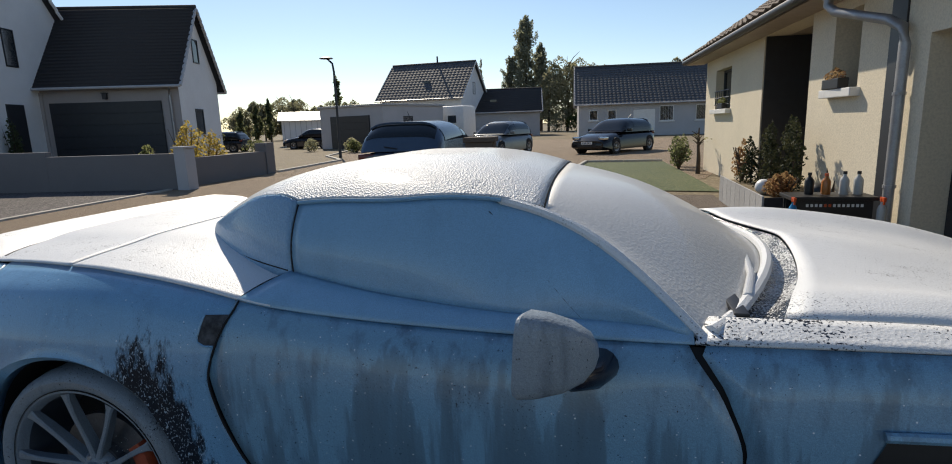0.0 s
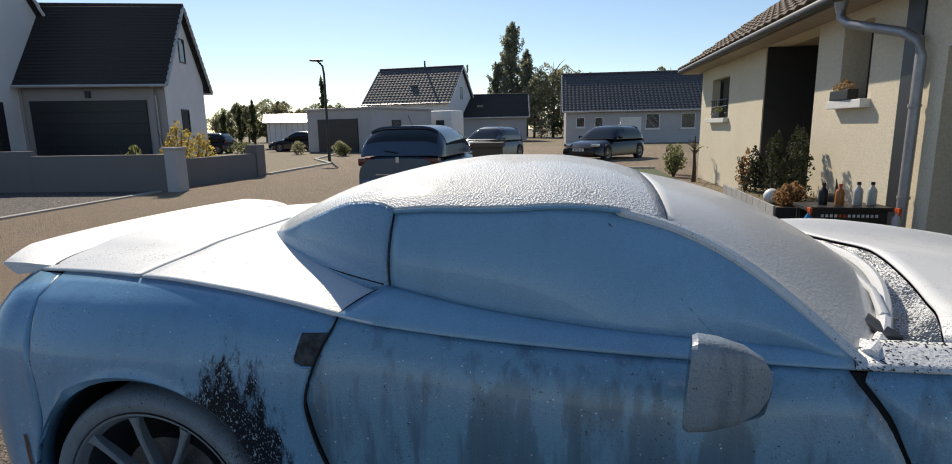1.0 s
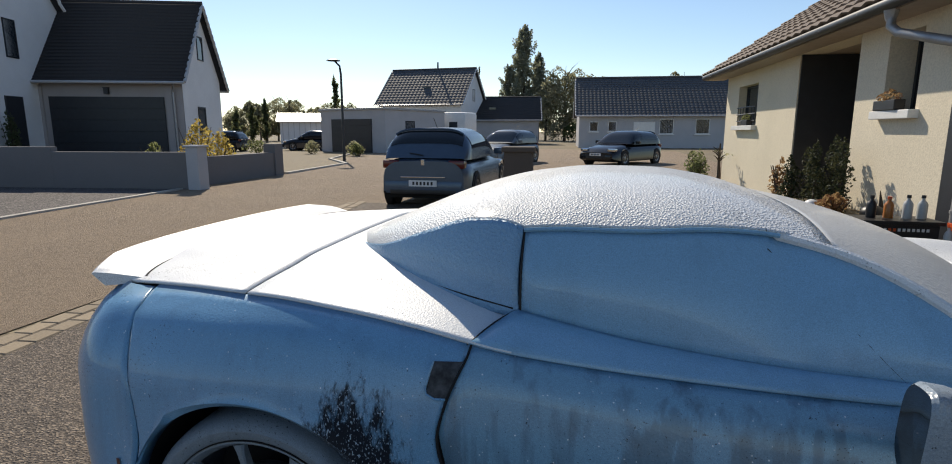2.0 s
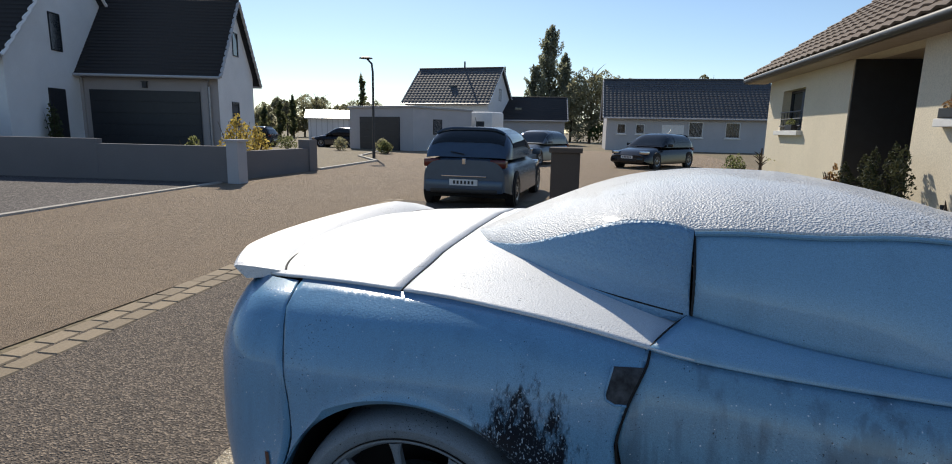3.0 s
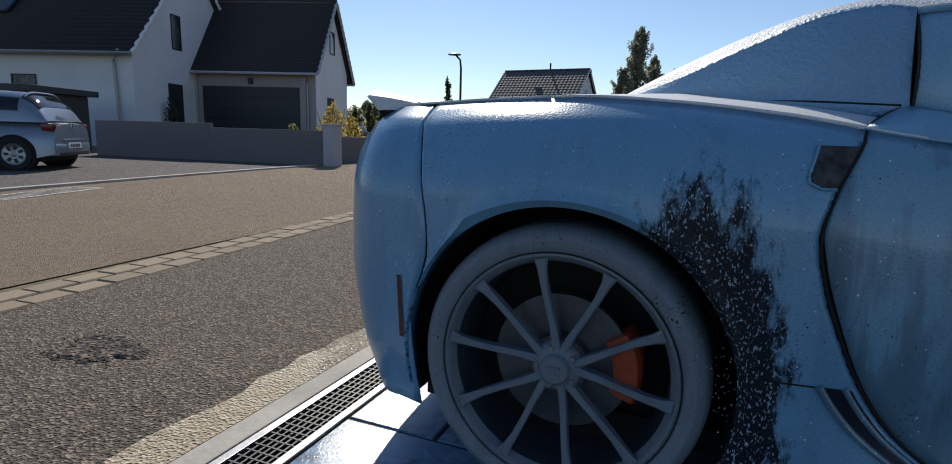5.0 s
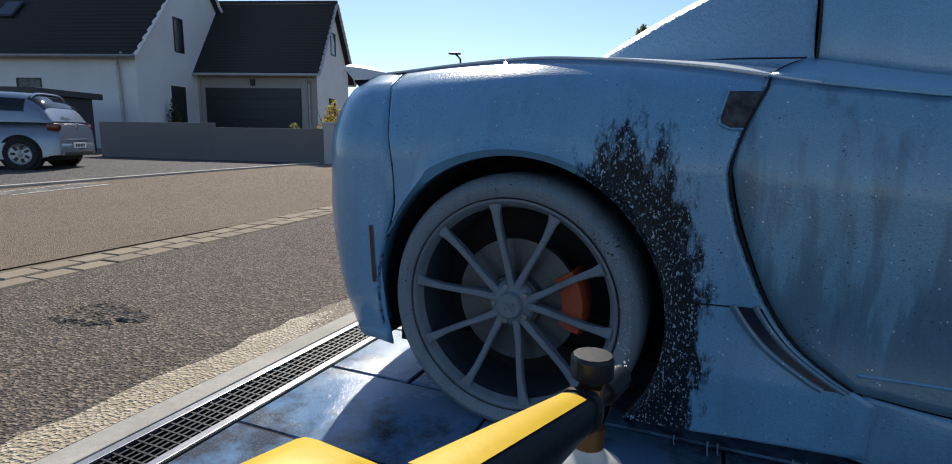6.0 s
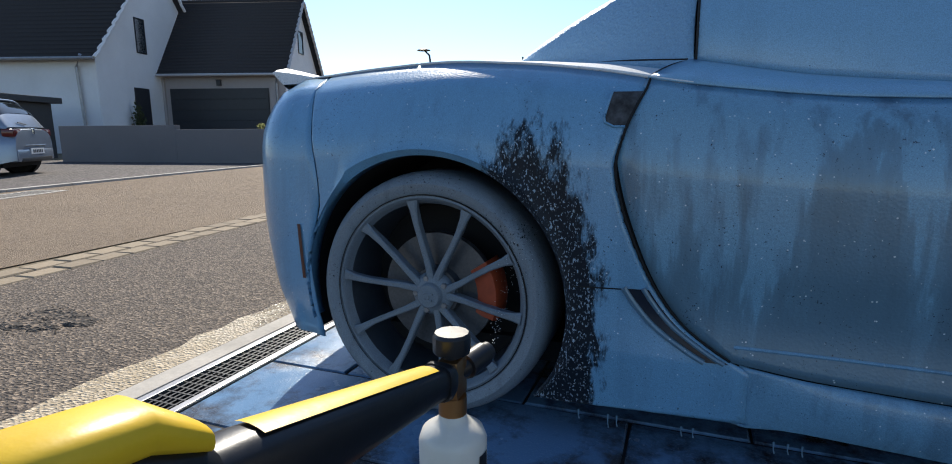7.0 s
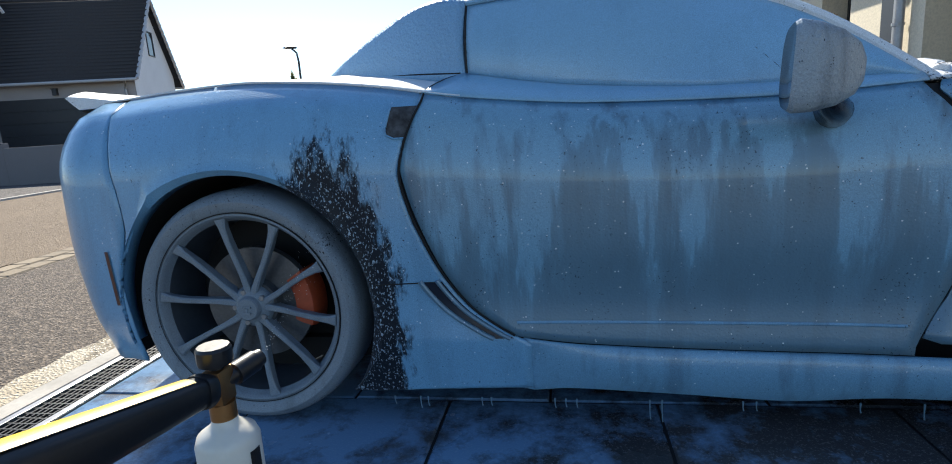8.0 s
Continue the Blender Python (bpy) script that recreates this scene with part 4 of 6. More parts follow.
def wheel(ax, near):
    """A ten-spoke alloy on a low tyre; built facing -y."""
    root = new("wheel")
    root.parent = sports_car
    root["label"] = "ten-spoke alloy wheel and low tyre under grey foam film"
    W2 = 0.27
    tyre = lathe(((0.276, 0.016), (0.288, 0.004), (0.308, 0.0), (0.322, 0.008), (0.333, 0.028), (0.338, 0.06), (0.338, W2 - 0.05), (0.325, W2 - 0.005), (0.28, W2)), 72, axis='y')
    part("tyre", tyre, M_FOAM_TYRE, root, "low-profile tyre with foam on its wall", 40)
    part("rim_barrel", lathe(((0.246, 0.22), (0.249, 0.06), (0.2545, 0.036)), 72, axis='y'), M_BARREL, root, "dark inner barrel of the rim", 50)
    rim = lathe(((0.254, 0.036), (0.262, 0.022), (0.266, 0.014), (0.271, 0.010), (0.277, 0.012), (0.278, 0.024)), 72, axis='y')
    part("rim", rim, M_FOAM_WHEEL, root, "rim lip under foam", 50)
    groove = lathe(((0.2765, 0.0085), (0.2785, 0.0085), (0.2795, 0.012)), 72, axis='y')
    part("rim_joint", groove, M_SEAM, root)
    # five pairs of slim spokes that part from a common root
    spoke = bmesh.new()
    secs = ((0.036, 0.034, 0.0120, 0.040), (0.060, 0.032, 0.0100, 0.038), (0.10, 0.029, 0.0085, 0.034), (0.15, 0.024, 0.0080, 0.032), (0.20, 0.018, 0.0085, 0.030), (0.240, 0.014, 0.0110, 0.026), (0.264, 0.012, 0.0170, 0.022))
    rings = []
    for r, y, hw, dp in secs:
        f = (r - 0.036) / 0.228
        swing = radians(10.0 + 7.4 * f + 3.6 * math.sin(f * math.pi))
        cx, cz = r * math.cos(swing), r * math.sin(swing)
        tx, tz = -math.sin(swing), math.cos(swing)
        rings.append([spoke.verts.new((cx + tx * t, yy, cz + tz * t)) for yy, t in ((y, -hw * 0.62), (y, hw * 0.62), (y + 0.004, hw), (y + dp, hw * 0.7), (y + dp, -hw * 0.7), (y + 0.004, -hw))])
    for a, b in zip(rings, rings[1:]):
        for k in range(6):
            spoke.faces.new((a[k], a[(k + 1) % 6], b[(k + 1) % 6], b[k]))
    bmesh.ops.recalc_face_normals(spoke, faces=spoke.faces)
    other = spoke.copy()
    for v in other.verts:
        v.co.z = -v.co.z
    bmesh.ops.reverse_faces(other, faces=other.faces)
    pair = [part("spoke", m, M_FOAM_WHEEL, root, "", 30) for m in (spoke, other)]
    for k in range(10):
        s = pair[k] if k < 2 else pair[k % 2].copy()
        if k > 1:
            scene.collection.objects.link(s)
            s.parent = root
        s.matrix_local = Matrix.Rotation(-radians(72 * (k // 2) + 82), 4, 'Y')
    hub = lathe(((0.0005, 0.014), (0.030, 0.014), (0.034, 0.018), (0.036, 0.030), (0.052, 0.036), (0.062, 0.05), (0.06, 0.08)), 28, axis='y')
    part("hub_cap", hub, M_FOAM_WHEEL, root, "round centre cap", 40)
    part("emblem", boxes((-0.012, 0.010, -0.014, 0.012, 0.0145, -0.008), (-0.014, 0.010, 0.004, 0.014, 0.0145, 0.010), (-0.003, 0.010, -0.010, 0.003, 0.0145, 0.008), bev=0.001), M_FOAM_TYRE, root, "small raised mark on the cap")
    for k in range(5):
        a = 2 * math.pi * k / 5 + 0.63
        part("wheel_nut", lathe(((0.0005, 0.030), (0.007, 0.030), (0.009, 0.033), (0.009, 0.05)), 6, axis='y', at=(0.047 * math.cos(a), 0.0, 0.047 * math.sin(a))), M_STEEL, root)
    disc = lathe(((0.055, 0.085), (0.165, 0.085), (0.165, 0.11), (0.055, 0.11)), 48, axis='y')
    lathe(((0.0005, 0.06), (0.07, 0.06), (0.075, 0.085)), 32, disc, axis='y')
    part("brake_disc", disc, M_DISC, root, "drilled steel brake disc", 35)
    cal = surf(lambda q, k: (lambda r, y: (r * math.cos(q), y, r * math.sin(q)))(*((0.128, 0.058), (0.150, 0.050), (0.182, 0.052), (0.190, 0.066), (0.190, 0.13), (0.128, 0.13))[k]), span(-0.34, 0.58, 12), range(6))
    for q in (-0.34, 0.58):
        cal.faces.new([cal.verts.new((r * math.cos(q), y, r * math.sin(q))) for r, y in ((0.128, 0.058), (0.150, 0.050), (0.182, 0.052), (0.190, 0.066), (0.190, 0.13), (0.128, 0.13))])
    bmesh.ops.remove_doubles(cal, verts=cal.verts, dist=0.0004)
    bmesh.ops.recalc_face_normals(cal, faces=cal.faces)
    part("brake_caliper", cal, M_CALIPER, root, "orange brake caliper", 40)
    part("inner_barrel", lathe(((0.246, 0.19), (0.10, 0.20), (0.0005, 0.20)), 32, axis='y'), M_SEAM, root)
    root.matrix_world = pose(ax, 0.0, 0.34) if near else pose(ax, 2 * YC, 0.34, 0, 0, 180)
    return root


for ax in (AX_R, AX_F):
    wheel(ax, True)
    wheel(ax, False)


# ---- houses ----
def roof_slope(bm, a, b, c, d, courses, cols=0, wave=0.025, step=0.03):
    """Tiled slope between an eave a-b and a ridge d-c, in stepped courses; cols adds pantile waves."""
    a, b, c, d = (Vector(p) for p in (a, b, c, d))
    nrm = (b - a).cross(d - a).normalized()
    if nrm.z < 0:
        nrm = -nrm
    nx = cols * 4 if cols else 1
    rows = []
    for k in range(courses):
        for s, lift in ((k / courses, 0.0), (k / courses + 0.0005, step)):
            row = []
            for i in range(nx + 1):
                u = i / nx
                p = a.lerp(b, u).lerp(d.lerp(c, u), s) + nrm * (lift + (wave * (0.5 + 0.5 * math.cos(2 * math.pi * cols * u)) if cols else 0))
                row.append(bm.verts.new(p))
            rows.append(row)
    rows.append([bm.verts.new(d.lerp(c, i / nx)) for i in range(nx + 1)])
    for r0, r1 in zip(rows, rows[1:]):
        for i in range(nx):
            bm.faces.new((r0[i], r0[i + 1], r1[i + 1], r1[i]))
    return bm


def window_in(parent, name, cx, cz, w, h, face, depth=0.12, frame_mat=None, sill=True, axis='y', lite=True):
    """A window set into a wall; face is the outer plane, axis its normal's axis, facing the negative way, or positive for axis 'X'."""
    frame_mat = frame_mat or M_ANTHRA
    def B(u0, d0, z0, u1, d1, z1, bev=0.0):
        if axis == 'y':
            return boxes((u0, face + d0, z0, u1, face + d1, z1), bev=bev)
        if axis == 'x':
            return boxes((face + d0, u0, z0, face + d1, u1, z1), bev=bev)
        return boxes((face - d0, u0, z0, face - d1, u1, z1), bev=bev)
    win = part(name, B(cx - w / 2, depth - 0.02, cz - h / 2, cx + w / 2, depth - 0.01, cz + h / 2), M_WINDOW, parent, "dark glazing")
    t = 0.05
    for i, d in enumerate(((cx - w / 2, depth - 0.05, cz - h / 2, cx - w / 2 + t, depth, cz + h / 2), (cx + w / 2 - t, depth - 0.05, cz - h / 2, cx + w / 2, depth, cz + h / 2), (cx - w / 2, depth - 0.05, cz + h / 2 - t, cx + w / 2, depth, cz + h / 2), (cx - w / 2, depth - 0.05, cz - h / 2, cx + w / 2, depth, cz - h / 2 + t))):
        part("frame", B(*d), frame_mat, win)
    if sill:
        part("sill", B(cx - w / 2 - 0.08, -0.11, cz - h / 2 - 0.10, cx + w / 2 + 0.08, depth, cz - h / 2 - 0.0, 0.01), M_SILL, win, "white window sill")
    return win


def wall_with_holes(length, height, t, holes, face='y'):
    """A wall from 0 to length along u, with rectangular holes (u0, z0, u1, z1) through it; thickness goes inward."""
    us = sorted({0.0, length, *(h[0] for h in holes), *(h[2] for h in holes)})
    zs = sorted({0.0, height, *(h[1] for h in holes), *(h[3] for h in holes)})
    bm = bmesh.new()
    for u0, u1 in zip(us, us[1:]):
        for z0, z1 in zip(zs, zs[1:]):
            cu, cz = (u0 + u1) / 2, (z0 + z1) / 2
            if not any(h[0] < cu < h[2] and h[1] < cz < h[3] for h in holes):
                box(bm, u0, 0.0, z0, u1, t, z1)
    bmesh.ops.remove_doubles(bm, verts=bm.verts, dist=0.0005)
    inner = [f for f in bm.faces if len([g for g in bm.faces if g is not f and set(g.verts) == set(f.verts)])]
    bmesh.ops.delete(bm, geom=inner, context='FACES_ONLY')
    bmesh.ops.recalc_face_normals(bm, faces=bm.faces)
    return bm


def gable_house(name, label, at, turn, x0, x1, depth, z_eave, z_ridge, wall, roof, over=0.45, courses=20, cols=0, ridge_at=0.5, chimney=None):
    """Front wall along local x at y = 0, ridge along x; gables at both ends."""
    h = thing(name, label, "house", at, turn)
    yr = depth * ridge_at
    bm = bmesh.new()
    slope = (z_ridge - z_eave) / (yr + over)
    zw = z_eave + slope * over - 0.10
    pent = [(0, 0), (depth, 0), (depth, zw), (yr, z_ridge - 0.12), (0, zw)]
    L = [bm.verts.new((x0, y, z)) for y, z in pent]
    R = [bm.verts.new((x1, y, z)) for y, z in pent]
    bm.faces.new(L)
    bm.faces.new(R[::-1])
    for k in range(5):
        bm.faces.new((L[k], L[(k + 1) % 5], R[(k + 1) % 5], R[k]))
    bmesh.ops.recalc_face_normals(bm, faces=bm.faces)
    part("wall", bm, wall, h, "rendered walls")
    for sgn, y_e in ((1, -over), (-1, depth + over)):
        a, b = (x0 - 0.3, y_e, z_eave), (x1 + 0.3, y_e, z_eave)
        c, d = (x1 + 0.3, yr, z_ridge), (x0 - 0.3, yr, z_ridge)
        bm = roof_slope(bmesh.new(), a, b, c, d, courses, cols)
        ob = part("roof", bm, roof, h, "dark tiled roof slope", 30)
        thick(ob, 0.06)
        part("gutter", tube([(x0 - 0.3, y_e - 0.05 * sgn, z_eave - 0.03), (x1 + 0.3, y_e - 0.05 * sgn, z_eave - 0.03)], 0.06, 8), M_ZINC if wall is M_WHITE else M_LIGHTGREY, h, "gutter")
    part("ridge", tube([(x0 - 0.3, yr, z_ridge + 0.03), (x1 + 0.3, yr, z_ridge + 0.03)], 0.09, 8), roof, h, "ridge tiles")
    for x in (x0 - 0.3, x1 + 0.3):
        for y_e in (-over, depth + over):
            n = 14
            low_end, top_end = Vector((x, y_e, z_eave)), Vector((x, yr, z_ridge))
            steps = []
            for k in range(n):
                steps += [low_end.lerp(top_end, k / n) + Vector((0, 0, 0.0)), low_end.lerp(top_end, (k + 0.92) / n) + Vector((0, 0, -0.07))]
            ver = tube(steps, 0.07, 5)
            part("verge", ver, wall if wall is not M_PINKGREY else M_LIGHTGREY, h, "pale verge tiles")
    if chimney:
        part("flue", tube([(chimney[0], yr, z_ridge - 0.2), (chimney[0], yr, z_ridge + chimney[1])], 0.09, 8), M_ANTHRA, h, "metal flue pipe")
    return h


def panel_door(parent, x0, z0, x1, z1, y, mat, name="garage_door", ribs=5, label="dark sectional garage door"):
    d = part(name, boxes((x0, y, z0, x1, y + 0.05, z1)), mat, parent, label)
    for k in range(ribs):
        za, zb = z0 + (z1 - z0) * k / ribs + 0.012, z0 + (z1 - z0) * (k + 1) / ribs - 0.012
        part("panel", boxes((x0 + 0.03, y - 0.02, za, x1 - 0.03, y + 0.01, zb), bev=0.006), mat, d)
    return d


# garage wing of the house across the street
gw = gable_house("garage_wing", "greige garage wing with dark tiled roof and wide dark door", (-17.1, 20.65, 0), 18, -7.6, 0.0, 4.7, 3.45, 7.2, M_PINKGREY, M_TILE_DARK, courses=24)
panel_door(gw, -5.5, 0.35, -0.78, 2.84, -0.04, M_ANTHRA)
panel_door(gw, -7.0, 0.35, -6.1, 2.56, -0.04, M_ANTHRA, "side_door", 1, "dark side door")
for x in (-7.3, -5.85, -0.55):
    part("pier", boxes((x - 0.13, -0.10, 0, x + 0.13, 0.0, 3.3)), M_PINKGREY, gw, "plain wall pier")
for x in (-6.6, -3.1):
    part("wall_lantern", boxes((x - 0.09, -0.16, 2.95, x + 0.09, -0.003, 3.2), (x - 0.12, -0.18, 3.2, x + 0.12, -0.003, 3.23), bev=0.01), M_ANTHRA, gw, "small square wall lantern")
part("downpipe", tube([(-0.2, -0.4, 3.40), (-0.35, -0.12, 3.05), (-0.35, -0.1, 0.2)], 0.05, 8), M_ZINC, gw, "zinc downpipe")
window_in(gw, "gable_window", 2.35, 5.2, 0.7, 1.1, 0.02, 0.02, axis='X', sill=False)
window_in(gw, "ground_window", 2.0, 1.9, 0.9, 1.2, 0.02, 0.02, axis='X', sill=False)

bm = bmesh.new()
bm.faces.new([bm.verts.new((0.012, y, z)) for y, z in ((0.0, 0.0), (4.7, 0.0), (4.7, 3.85), (2.35, 7.02), (0.0, 3.85))])
part("gable_wall", bm, M_WHITE, gw, "white rendered gable end")

# white house beside it
wh = gable_house("white_house", "tall white rendered house with dark tiled roof", (-21.3, 14.7, 0), 18, -12.5, 0.0, 8.6, 3.68, 8.9, M_WHITE, M_TILE_DARK, courses=28)
part("downpipe", tube([(-0.25, -0.45, 3.78), (-0.7, -0.12, 3.35), (-0.62, -0.08, 0.1)], 0.06, 8), M_ZINC, wh, "zinc downpipe")
window_in(wh, "small_window", -4.7, 2.45, 1.1, 0.75, 0.0, 0.02, sill=False)
window_in(wh, "gable_window", 3.0, 5.0, 0.7, 1.5, 0.0, 0.02, axis='X', sill=False)
part("entrance_door", boxes((-0.02, 2.2, 0.4, 0.05, 3.2, 2.75), bev=0.01), M_ANTHRA, wh, "dark entrance door")
sk = part("skylight", boxes((-0.4, -0.5, 0, 0.4, 0.5, 0.08), bev=0.02), M_ANTHRA, wh, "roof window")
sk.matrix_local = pose(-6.4, 1.3, 5.75, math.degrees(math.atan2(5.05, 4.75)), 0, 0)
part("pane", boxes((-0.33, -0.43, 0.08, 0.33, 0.43, 0.09)), M_WINDOW, sk)

# flat dark shed on the gravel
shed = thing("garden_shed", "low dark flat-roofed timber shed", "shed", (-18.0, 9.0, 0), 24)
for x in span(-5.85, -0.15, 20):
    part("board", boxes((x - 0.14, 0.0, 0.0, x + 0.14, 0.03, 1.75), bev=0.004), M_ANTHRA, shed)
part("wall", boxes((-6, 0.03, 0, 0, 2.6, 1.75)), M_ANTHRA, shed, "dark shed walls")
part("roof", boxes((-6.2, -0.25, 1.76, 0.25, 2.8, 1.95), bev=0.015), M_ANTHRA, shed, "flat roof slab")

# low walls along the gravel
gwall = tagged(put("garden_wall", boxes((-8.75, 10.52, -0.1, -12.3, 10.72, 0.88), (-12.3, 10.52, -0.1, -16.2, 10.72, 1.0), bev=0.01), M_GREYWALL), "long low grey block wall with a step in its top", "garden wall", kind="structure")
gwall.rotation_euler = (0, 0, radians(7))
gwall.location = Vector((-8.75, 10.6, 0)) - Matrix.Rotation(radians(7), 3, 'Z') @ Vector((-8.75, 10.6, 0))
tagged(put("gate_pier", boxes((-8.72, 10.38, -0.1, -8.40, 10.72, 1.0), (-8.76, 10.34, 1.0, -8.36, 10.76, 1.05), bev=0.012), M_LIGHTGREY), "pale rendered gate pier at the wall's corner", "pier")
tagged(put("side_wall", boxes((-9.35, 11.0, -0.1, -9.15, 15.1, 0.72), (-9.5, 14.75, -0.1, -9.1, 15.2, 0.98), bev=0.01), M_GREYWALL), "dark low side wall ending in a pier", "garden wall", kind="structure")

# far side of the street
bung = thing("bungalow", "pale flat-roofed bungalow garage with a dark door", "house", (-12.5, 32.8, 0), -18)
part("wall", boxes((-5.6, 0, 0, 0, 6.8, 2.72)), M_LIGHTGREY, bung, "pale rendered walls")
part("parapet", boxes((-5.7, -0.1, 2.72, 0.1, 6.9, 2.86), bev=0.02), M_ZINC, bung, "metal parapet cap")
panel_door(bung, -4.6, 0.0, -1.1, 2.15, -0.05, M_ANTHRA)
window_in(bung, "side_window", 2.6, 1.55, 1.0, 1.0, 0.0, 0.02, axis='X', sill=False)
mid = gable_house("far_house", "white house with a grey tiled roof and a flue", (-12.6, 52.2, 0), -4, -8.4, 0.3, 8.5, 3.9, 7.7, M_WHITE, M_TILE_GREY, courses=14, cols=24, chimney=(-3.6, 0.7))
window_in(mid, "gable_window", 4.2, 5.0, 0.8, 1.2, 0.3, 0.02, axis='X', sill=False)
window_in(mid, "gable_window", 2.2, 2.0, 0.9, 1.4, 0.3, 0.02, axis='X', sill=False)
part("skylight", boxes((-4.2, 1.6, 5.35, -3.5, 2.2, 5.75), bev=0.02), M_WINDOW, mid, "roof window")
low = gable_house("low_house", "low pale house with a dark slate roof", (-5.4, 57.5, 0), 8, -7.2, 0.0, 7.5, 2.5, 5.0, M_LIGHTGREY, M_TILE_DARK, courses=12)
part("skylight", boxes((-5.2, 1.4, 3.5, -4.5, 2.0, 3.85), bev=0.02), M_WINDOW, low, "roof window")
far = gable_house("pantile_house", "long pale house with a grey pantile roof", (-0.7, 46.8, 0), 4, -0.2, 12.7, 7.5, 2.62, 5.95, M_LIGHTGREY, M_TILE_GREY, courses=16, cols=42)
for x, w, h in ((1.0, 0.7, 0.8), (2.5, 0.7, 0.8), (6.8, 1.1, 1.2), (9.6, 1.1, 1.2)):
    window_in(far, "front_window", x, 1.75, w, h, 0.0, 0.02, M_WHITEPLASTIC)
part("front_door", boxes((4.2, -0.03, 0.1, 5.9, 0.02, 2.1), bev=0.01), M_WHITEPLASTIC, far, "white front door")
cab = thing("white_shed", "white garden shed with a shallow gable roof", "shed", (-21.8, 43.6, 0), 28)
part("wall", boxes((-4.0, 0, 0, 0, 4, 2.1)), M_WHITE, cab)
for x in span(-3.8, -0.2, 9):
    part("batten", boxes((x - 0.02, -0.03, 0.1, x + 0.02, 0.0, 2.1)), M_LIGHTGREY, cab)
bm = bmesh.new()
surf(lambda u, k: (-4.3 + 4.6 * u, (-0.4, 2.0, 4.4)[k], (2.1, 2.85, 2.1)[k]), (0, 1), range(3), bm)
thick(part("roof", bm, M_WHITEPLASTIC, cab, "pale sheet roof"), 0.08, 1.0)
camper = thing("caravan", "white motor caravan parked beside the bungalow", "caravan", (-10.6, 41.0, 0), -14)
bm = boxes((-2.4, -1.0, 0.45, 2.0, 1.0, 2.75), bev=0.18)
part("body", bm, M_WHITEPLASTIC, camper, "white caravan body", 40)
for x in (-1.5, -0.2, 1.0):
    part("window", boxes((x - 0.35, -1.02, 1.5, x + 0.35, -0.99, 2.05), bev=0.01), M_WINDOW, camper)
for x in (-1.6, 1.2):
    part("wheel", lathe(((0.0005, -0.1), (0.3, -0.1), (0.33, -0.05), (0.33, 0.1), (0.0005, 0.1)), 20, axis='y', at=(x, -0.9, 0.33)), M_RUBBER, camper)

# street lamp
lamp = thing("street_lamp", "slim grey street lamp with a flat curved head", "street lamp", (-10.85, 23.3, 0))
part("pole", tube([(0, 0, 0), (0, 0, 0.9), (0, 0, 3.92), (-0.05, 0, 4.3), (-0.28, 0, 4.52)], [0.075, 0.06, 0.05, 0.045, 0.04], 10), M_ANTHRA, lamp, "dark grey pole")
part("head", lathe(((0.0005, 0.06), (0.12, 0.05), (0.30, 0.0), (0.32, -0.03), (0.0005, -0.05)), 16, at=(-0.34, 0, 4.56)), M_ANTHRA, lamp, "flat lamp head", 40)

# ---- the cream house beside the drive ----
house = thing("cream_house", "cream rendered single-storey house with deep window reveals and brown tiled roof", "house", (4.3, 5.6, 0), 2.5)
HH = 2.72
holes = [(0.62 + 7.0, 1.62, 1.32 + 7.0, 2.52), (2.05 + 7.0, 0.02, 4.15 + 7.0, 2.66), (6.3 + 7.0, 1.50, 7.7 + 7.0, 2.38), (7.0 - 4.6, 0.0, 7.0 - 0.72, 2.02)]
bm = wall_with_holes(8.75 + 7.0, HH, 0.38, holes)
for v in bm.verts:                       # u runs along local y, thickness along +x
    u, d, z = v.co
    v.co = (d, u - 7.0, z)
bmesh.ops.recalc_face_normals(bm, faces=bm.faces)
part("wall", bm, M_CREAM, house, "cream scratched render")
part("end_wall", boxes((0.38, 8.40, 0, 8.5, 8.75, HH), (0.38, -7.0, 0, 8.5, -6.7, HH), (8.5, -7.0, 0, 8.8, 8.75, HH)), M_CREAM, house)
part("porch_wall", boxes((0.38, 1.85, 0, 1.25, 2.05, 2.70)), M_CREAM, house, "cream porch cheek")
part("porch_wall", boxes((0.38, 4.15, 0, 1.25, 4.35, 2.70)), M_CREAM, house, "cream porch cheek")
part("porch_cladding", boxes((0.02, 4.118, 0, 1.165, 4.148, 2.655)), M_ANTHRA, house, "dark cladding on the porch side")
part("porch_ceiling", boxes((0.38, 1.85, 2.665, 1.25, 4.35, 2.70)), M_SOFFIT, house)
door = part("porch_panelling", boxes((1.17, 2.05, 0.0, 1.25, 4.15, 2.665)), M_ANTHRA, house, "dark panelled porch back")
part("front_door", boxes((1.10, 2.9, 0.05, 1.168, 3.85, 2.2), bev=0.01), M_ANTHRA, door, "anthracite front door")
part("door_handle", tube([(1.06, 3.02, 0.8), (1.06, 3.02, 1.5)], 0.015, 8), M_STEEL, door)
window_in(house, "recessed_window", 0.97, 2.07, 0.70, 0.90, 0.0, 0.36, axis='x')
window_in(house, "bedroom_window", 7.0, 1.94, 1.40, 0.88, 0.0, 0.22, axis='x')
for z in (1.60, 1.75, 1.9):
    part("window_rail", tube([(-0.02, 6.32, z), (-0.02, 7.68, z)], 0.012, 6), M_ANTHRA, house, "dark guard rail")
for y in span(6.4, 7.6, 7):
    part("rail_bar", tube([(-0.02, y, 1.6), (-0.02, y, 1.9)], 0.008, 6), M_ANTHRA, house)
part("garage_door", boxes((0.30, -4.6, 0.0, 0.36, -0.72, 2.02)), M_ANTHRA, house, "dark garage door set back in its opening")
